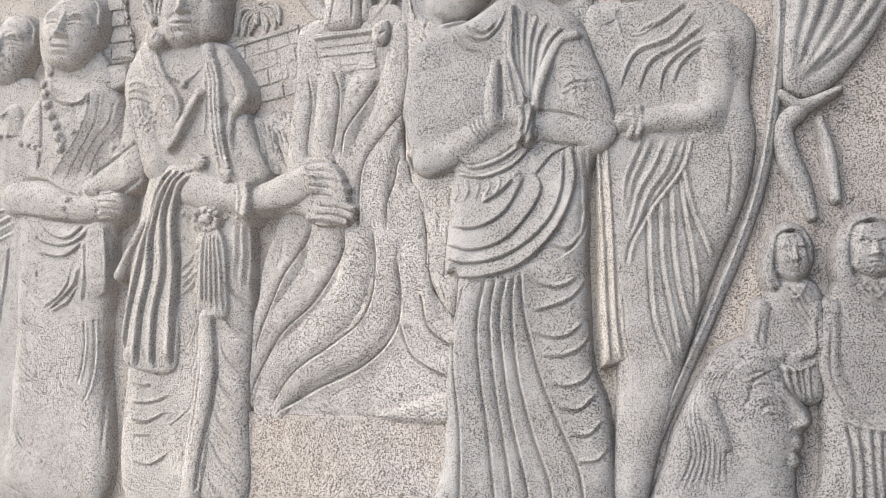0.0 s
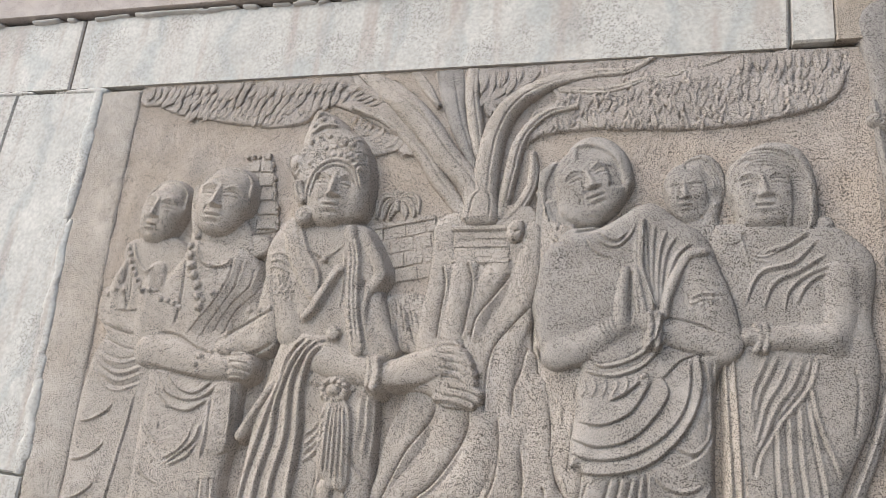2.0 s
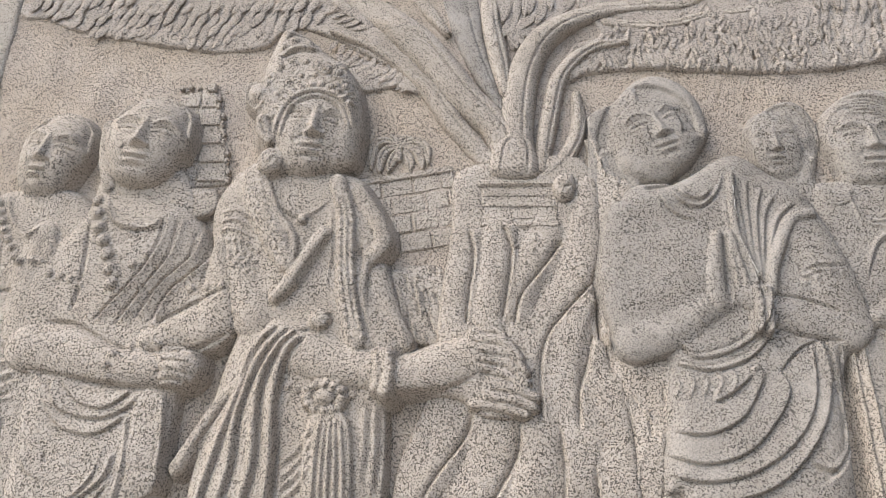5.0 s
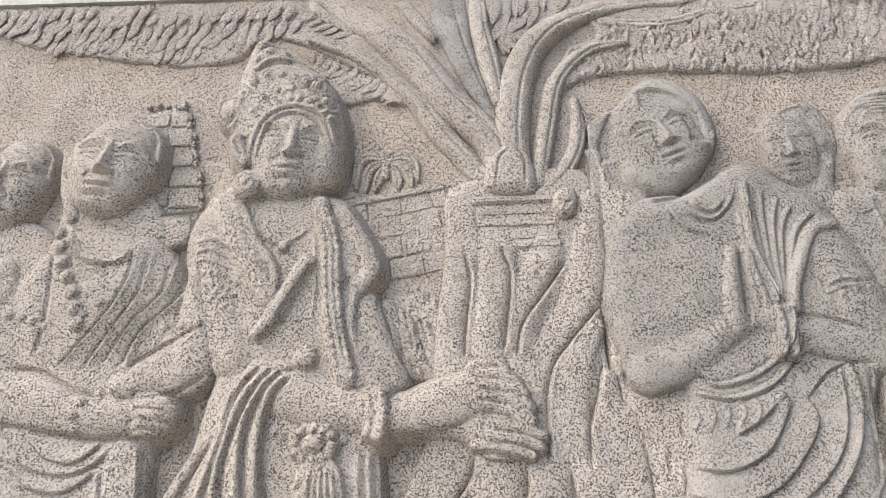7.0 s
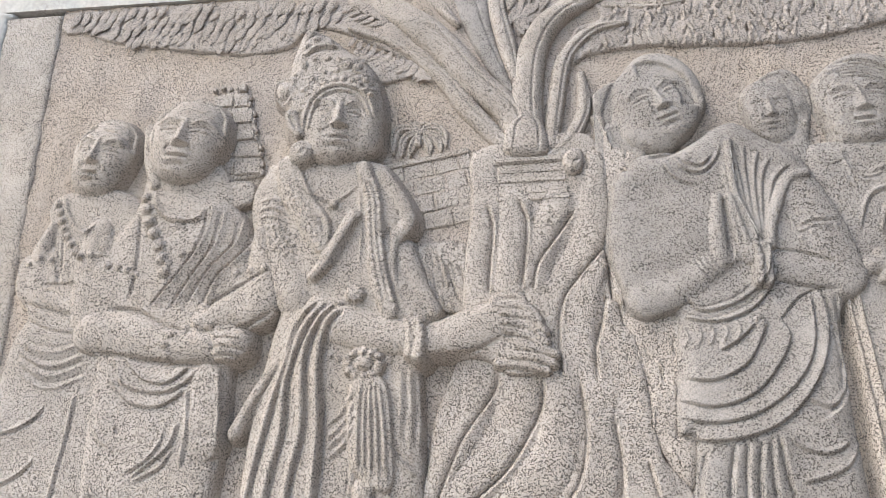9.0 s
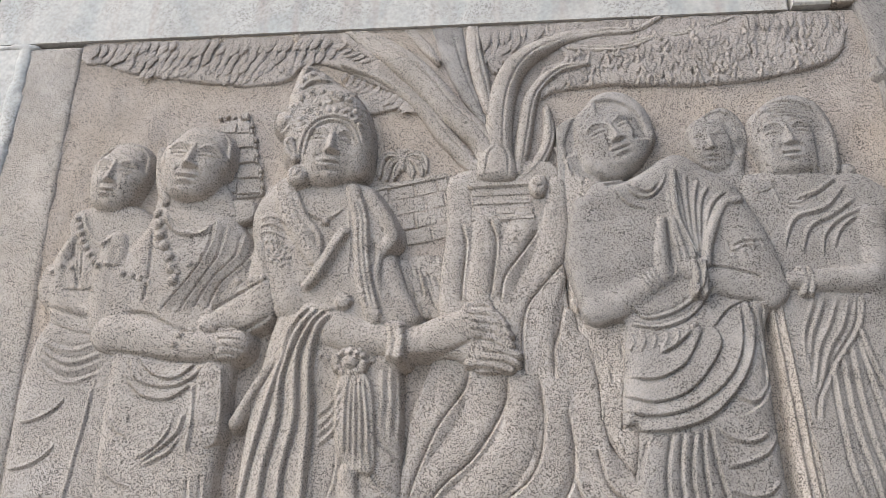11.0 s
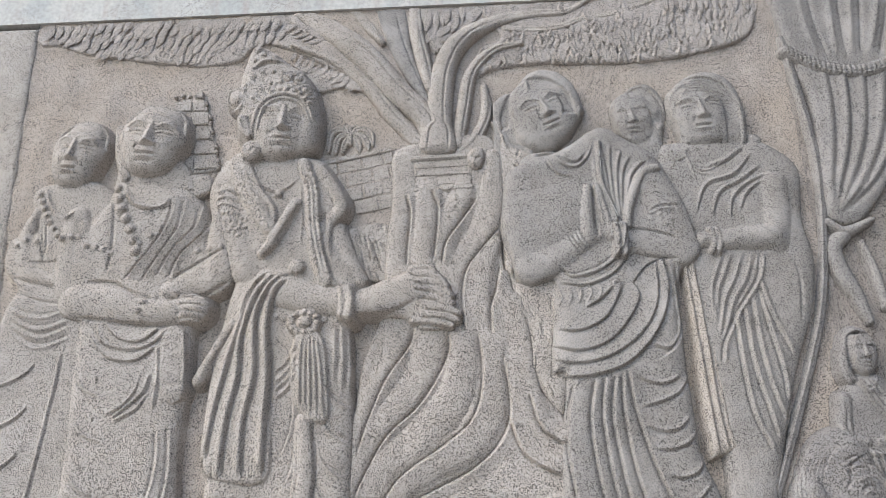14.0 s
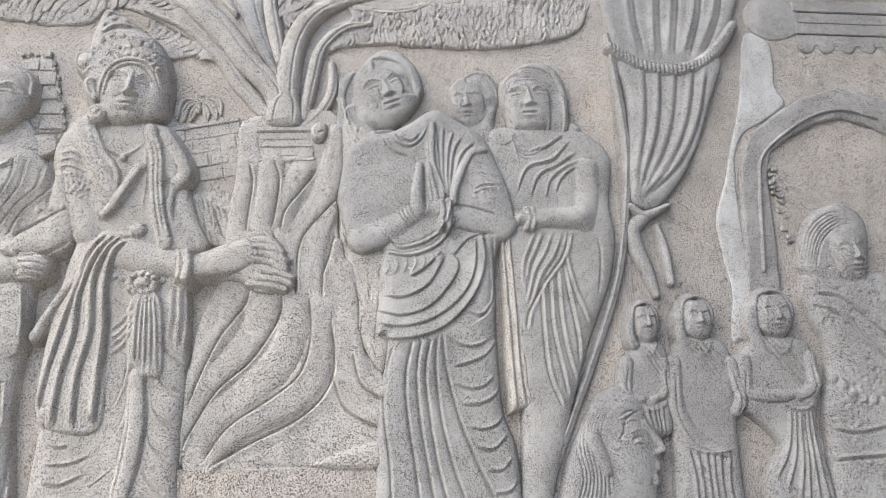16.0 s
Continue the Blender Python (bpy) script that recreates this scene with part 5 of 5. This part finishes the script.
def tower():
    whole = tagged(new("carved_tower"), "stepped brick tower carved behind two attendants", "relief tower")
    back = [(-302, 2164), (-271, 2173), (-258, 2142), (-243, 2093), (-231, 2044), (-279, 2036), (-298, 2058)]
    c = Carving(*bounds(back, pad=8), 2)
    c.shape(back, 4.0, 4, 0.7, smooth=False)
    c.part("core", STONE, whole)
    top, foot = [(-266, 2164), (-231, 2041)]
    inner = [(-291, 2140), (-271, 2040)]
    n = 5
    for k in range(n):
        s = (k + 0.5) / n
        right = top[0] + (foot[0] - top[0]) * s + 2.0 * ((k % 2) - 0.5)
        v = top[1] + (foot[1] - top[1]) * s
        left = inner[0][0] - 20
        w = right - left
        cut = random.uniform(0.45, 0.6)
        brick(whole, left + w * cut / 2, v, w * cut - 1.4, 17.0, 3, 6.0 + random.uniform(0, 0.8))
        brick(whole, left + w * (1 + cut) / 2, v, w * (1 - cut) - 1.4, 17.0, 3, 6.0 + random.uniform(0, 0.8))
        for j in range(2):
            brick(whole, right + 1.5 - j, v - 6 + 11 * j, 5, 8, 3, 6.5)
    brick(whole, top[0] - 8, top[1] + 7, 10, 12, 3, 8).name = "finial"
    for k in range(4):
        x, y = [(-313, 2171)][0]
        brick(whole, x + k * 11, y + 2 * (k % 2), 6, 6, 0, 5)
    low = [(-274, 2031), (-243, 2032), (-237, 2006), (-268, 1997)]
    c = Carving(*bounds(low, pad=8), 1.35)
    c.shape(low, 12, 6, 0.5)
    c.part("base", STONE, whole)


tower()


def plinth():
    a, b = [(-25, 1557), (249, 1551)]
    bm = block(a[0] / 1000, b[0] / 1000, -0.012, 0.004, 1.352, a[1] / 1000, 0.002)
    ob = new("carved_plinth", bpy.data.meshes.new("carved_plinth"))
    bm.to_mesh(ob.data)
    bm.free()
    ob.data.materials.append(GROUND_STONE)
    tagged(ob, "plain pocked sandstone block below the tree roots", "plinth")


plinth()


# ---- the neighbouring scene ----
def border():
    line = [(610, 2239), (617, 2169), (623, 2097), (625, 2018), (612, 1905), (590, 1807), (545, 1692), (501, 1591), (470, 1516), (443, 1444)]
    c = Carving(*bounds(line), 1.35)
    c.limb(line, 7, 9, 0, 2)
    c.limb([(u - 3, v) for u, v in line], 2.2, 4, 7, 2)
    c.worn(0.6)
    c.thing("carved_border", PALE, "thin curved raised border between two carved scenes", "relief border")


border()


def canopy_drape():
    whole = tagged(new("carved_curtain"), "gathered curtain with a garland carved in smeared sandstone", "relief curtain")
    upper = [(613, 2395), (607, 2282), (616, 2218), (647, 2190), (712, 2177), (771, 2197), (811, 2247), (839, 2314), (856, 2407)]
    lower = [(624, 2197), (633, 2115), (623, 1969), (634, 1937), (665, 1937), (705, 1980), (738, 2038), (765, 2109), (796, 2203), (712, 2177)]
    for field, a, b in ((upper, [(626, 2393), (625, 2280), (641, 2195)], [(834, 2403), (811, 2288), (765, 2200)]), (lower, [(643, 2183), (642, 2093), (625, 1977), (629, 1953)], [(780, 2190), (751, 2086), (706, 2007), (633, 1947)])):
        c = Carving(*bounds(field), 1.35)
        c.relief = 0.75
        c.shape(field, 12, 14, 0.35)
        c.folds(a, b, 5, 7.5, 4.5, 0.5)
        c.worn(0.6)
        c.part("gathered_cloth", PALE, whole)
    line = [(610, 2213), (652, 2184), (707, 2173), (756, 2187), (793, 2220), (823, 2262)]
    c = Carving(*bounds(line), 1.35)
    c.limb(line, [9, 11, 12, 12, 11, 9], 7, 10)
    for d in (-6, 0, 6):
        c.beads([(u, v + d) for u, v in line], 7, 2.6, 2.4)
    c.worn(0.6)
    c.part("garland", PALE, whole)
    for line, r in (([(622, 1938), (644, 1923), (681, 1939)], [6, 9, 5]), ([(639, 1917), (624, 1899), (628, 1867), (640, 1837), (650, 1798)], [12, 12, 13, 11, 7]), ([(661, 1905), (669, 1869), (674, 1817)], [6, 8, 7])):
        c = Carving(*bounds(line), 1.35)
        c.limb(line, r, 13)
        c.worn(0.5)
        c.part("tassel", PALE, whole)


canopy_drape()


def arch():
    whole = tagged(new("carved_arch"), "pointed cusped arch framing a seated figure in sandstone", "relief arch")
    outer = [(787, 1734), (798, 1891), (806, 2004), (828, 2063), (876, 2102), (929, 2136), (992, 2155), (1066, 2140), (1118, 2107), (1135, 2051), (1111, 1896), (1083, 1735), (1045, 1735), (1072, 1895), (1083, 2010), (1079, 2060), (1036, 2084), (990, 2098), (940, 2087), (898, 2063), (861, 2036), (849, 1995), (849, 1892), (840, 1734)]
    c = Carving(*bounds(outer), 2.5)
    c.shape(outer, 5, 7, 0.5, smooth=False)
    c.worn(0.8)
    c.part("frame", GREY, whole)
    line = [(820, 1837), (833, 1975), (845, 2028), (889, 2069), (941, 2101), (991, 2112), (1047, 2099)]
    c = Carving(*bounds(line), 2.5)
    c.limb(line, 3, 4, 6)
    c.part("moulding", GREY, whole)
    for k in range(26):
        x, y = [(852, 1975)][0]
        s = random.uniform(0, 1)
        u, v = x + 4 + s * 14 + random.uniform(-7, 7), y + 40 - s * 130
        bm = block((u - 4) / 1000, (u + random.uniform(2, 6)) / 1000, -random.uniform(2.5, 5) / 1000, 0.003, (v - 3) / 1000, (v + random.uniform(2, 6)) / 1000, 0.0018)
        part("chip", bm, PALE, whole)


arch()


def smear():
    field = [(848, 2254), (889, 2234), (888, 2159), (898, 2124), (856, 2090), (823, 2069), (804, 2034), (798, 1976), (798, 1910), (801, 1847), (802, 1768), (762, 1729), (768, 1802), (762, 1864), (758, 1919), (778, 1976), (793, 2034), (817, 2105), (830, 2178)]
    c = Carving(*bounds(field), 3)
    c.shape(field, 1.6, 30, 0.0, 0.3)
    c.worn(0.5)
    c.thing("mortar_smear", SMEAR, "pale smear of dried mortar on the carved ground", "mortar")


smear()


def upper_ornament():
    whole = tagged(new("carved_roof"), "round boss and moulded eave of a carved pavilion roof", "relief roof")
    x, y = [(900, 2286)][0]
    c = Carving(x - 70, x + 70, y - 70, y + 70, 2.5)
    c.dome((x, y), 50, 44, 4, 0, 0, 2, 2)
    c.worn(1.0)
    c.part("boss", PALE, whole)
    for k in range(4):
        a, b = [(938, 2235), (1170, 2263)]
        bm = block(a[0] / 1000, b[0] / 1000, -(0.0022 + 0.0012 * (k % 2)), 0.004, (a[1] + 22 * k) / 1000, (a[1] + 22 * k + 21) / 1000, 0.0016)
        part("moulding", bm, GREY, whole)
    for k in range(5):
        x, y = [(953, 2243)][0]
        c = Carving(x + 36 * k - 16, x + 36 * k + 16, y - 30, y + 20, 2.5)
        c.dome((x + 36 * k, y - 4), 17, 18, 2.5)
        c.part("pendant", GREY, whole)


upper_ornament()


def small_figure(face, rx, ry, body, arms, folds_a, folds_b, label, hair=4, turn=0.0, tilt=0.0, h=22, n=5):
    c = Carving(*bounds(body, [(face[0], face[1] + ry * 1.4)]), 1.35)
    c.shape(body, h, 18, 0.35)
    x, y = face
    c.dome((x - rx * 0.06, y + ry * 0.12), rx * 1.22, ry * 1.12, 24, 8)
    c.limb([(x - rx * 1.05, y), (x - rx * 1.15, y - ry * 0.8), (x - rx * 1.0, y - ry * 1.2)], rx * 0.35, 8, 18)
    p = head(c, face, rx * 0.95, ry, 20, 16, tilt, turn, 0, 1.1)
    comb(c, p, 5, 1, -0.3)
    comb(c, p, 5, -1, -0.6)
    for line, r in arms:
        c.limb(line, r, 9, h - 4)
        c.score([(u, v - r[0] * 0.8) for u, v in line], 2.0, -4)
        u, v = line[-2]
        c.score([(u - 7, v + 5), (u + 7, v - 3)], 2.0, 3)
    for k in range(4):
        c.crease([(x - rx * (0.9 - 0.35 * k), y - ry * 1.15), (x - rx * (0.1 - 0.35 * k), y - ry * 2.1), (x + rx * (0.8 + 0.1 * k), y - ry * (3.1 - 0.25 * k))], 6, 4.0, 2.2, 0.1)
    c.score([(x - rx * 0.8, y - ry * 1.0), (x, y - ry * 1.75), (x + rx * 0.8, y - ry * 1.0)], 2.2, 4)
    c.beads([(x - rx * 0.6, y - ry * 1.05), (x, y - ry * 1.5), (x + rx * 0.6, y - ry * 1.05)], 6, 2.6, 2.5)
    c.folds(folds_a, folds_b, n, 3.4, 4.5)
    a, b = folds_a[0], folds_b[0]
    c.score([(a[0] - 8, a[1] + 6), ((a[0] + b[0]) / 2, (a[1] + b[1]) / 2 - 4), (b[0] + 8, b[1] + 6)], 3, 4)
    finish(c, label, GREY, group="small figures of the neighbouring scene")


small_figure([(627, 1756)][0], 20, 28, [(612, 1727), (593, 1699), (585, 1659), (597, 1635), (611, 1605), (650, 1597), (660, 1651), (659, 1699), (647, 1727)], (([(595, 1697), (591, 1657), (610, 1646)], [9, 9, 8]), ([(649, 1697), (648, 1657), (630, 1646)], [8, 8, 7])), [(603, 1635), (610, 1616), (616, 1597)], [(644, 1635), (643, 1616), (644, 1597)], "small devotee with banded hair standing beside the border", 5, 0.15)
small_figure([(705, 1763)][0], 24, 31, [(676, 1731), (660, 1691), (654, 1620), (651, 1530), (647, 1458), (744, 1457), (746, 1529), (746, 1589), (750, 1651), (752, 1699), (735, 1732)], (([(663, 1697), (661, 1634), (684, 1592), (721, 1573)], [10, 11, 11, 9]), ([(746, 1697), (755, 1650), (746, 1630)], [9, 9, 9])), [(665, 1581), (672, 1537), (669, 1472)], [(732, 1573), (726, 1529), (735, 1472)], "small devotee in a draped shawl with lowered arm", 5, 0.1, 0, 24, 6)
small_figure([(822, 1770)][0], 30, 34, [(786, 1732), (762, 1699), (760, 1635), (775, 1619), (806, 1581), (780, 1543), (787, 1456), (878, 1455), (875, 1528), (863, 1604), (878, 1667), (873, 1716), (851, 1736)], (([(766, 1697), (765, 1657), (805, 1649), (834, 1653)], [11, 11, 10, 8]), ([(865, 1705), (866, 1665), (839, 1649)], [10, 10, 8])), [(822, 1634), (810, 1580), (784, 1543)], [(855, 1634), (857, 1573), (868, 1470)], "small devotee with capped hair and crossed arms", 4, 0.1, 0, 24, 6)


def kneeling_sage():
    field = [(539, 1635), (561, 1658), (590, 1664), (611, 1650), (619, 1616), (639, 1585), (626, 1552), (624, 1523), (608, 1432), (477, 1434), (494, 1531), (512, 1582)]
    c = Carving(*bounds(field), 1.35)
    c.shape(field, 34, 32, 0.35)
    c.dome([(587, 1574)][0], 34, 58, 16, 26, 4)
    c.limb([(610, 1611), (630, 1584), (632, 1577), (619, 1572)], [7, 6, 6, 5], 12, 22)
    c.limb([(620, 1563), (624, 1555), (617, 1548), (620, 1537)], [6, 7, 6, 8], 11, 20)
    c.score([(584, 1599), (600, 1604), (614, 1597)], 2.4, 4)
    c.score([(587, 1588), (601, 1594), (611, 1587)], 3.0, -4)
    c.score([(589, 1585), (600, 1588), (609, 1584)], 2.0, 4)
    c.score([(568, 1588), (578, 1599), (584, 1618), (607, 1631)], 2.2, -4)
    for k in range(8):
        s = k / 7
        a, b = [(586, 1644), (561, 1629), (547, 1596), (554, 1545), (555, 1503)], [(571, 1656), (529, 1626), (515, 1581), (520, 1538), (501, 1490)]
        c.score([(p[0] * (1 - s) + q[0] * s, p[1] * (1 - s) + q[1] * s) for p, q in zip(a, b)], 2.0, -4.5)
    c.limb([(538, 1592), (544, 1574), (553, 1549)], [9, 10, 8], 10, 30)
    for k in range(3):
        c.score([(u, v - 7 * k) for u, v in [(574, 1621), (594, 1629), (608, 1614)]], 1.6, -2.5)
    finish(c, "kneeling sage with long combed hair seen half from the side", GREY, group="small figures of the neighbouring scene")


kneeling_sage()


def seated_lady():
    field = [(892, 1835), (874, 1808), (880, 1766), (898, 1715), (880, 1635), (874, 1528), (872, 1427), (1015, 1425), (1056, 1572), (1066, 1733), (1036, 1801), (999, 1836)]
    c = Carving(*bounds(field, [(964, 1953)]), 1.35)
    c.shape(field, 26, 30, 0.35)
    c.shape([(877, 1842), (892, 1905), (925, 1938), (962, 1945), (990, 1921), (989, 1871), (967, 1826), (920, 1808)], 26, 24, 0.35)
    head(c, [(950, 1866)][0], 28, 44, 20, 18, 4, 0.7, 0, 1.3)
    for k in range(6):
        c.score([(u + 3 * k, v - 4 * k) for u, v in [(880, 1856), (897, 1901), (928, 1927), (955, 1931)]], 1.8, -3.5)
    for k in range(420):
        u, v = random.uniform(c.u[0], c.u[-1]), random.uniform(c.v[0], c.v[-1] - 120)
        w, U, V = c.window(np.array([(u, v), (u, v)]), 7)
        r = random.uniform(2, 4.5)
        c.h[w] += np.where(c.h[w] > -8, random.choice((2.0, -2.2)) * np.sqrt(np.clip(1 - ((U - u) ** 2 + (V - v) ** 2) / r ** 2, 0, 1)), 0)
    c.beads([(880, 1676), (897, 1674), (918, 1656), (937, 1645), (982, 1641)], 13, 6, 5)
    for a in ([(879, 1805), (929, 1797), (974, 1755), (1017, 1713)], [(876, 1788), (917, 1775), (953, 1738), (996, 1697)], [(875, 1610), (919, 1602), (979, 1614)], [(872, 1565), (921, 1568), (971, 1572)]):
        c.score(a, 3, 4)
        c.score([(u, v - 6) for u, v in a], 2.5, -4)
    finish(c, "seated figure with a rough flaked robe under the arch", GREY, group="small figures of the neighbouring scene")


seated_lady()
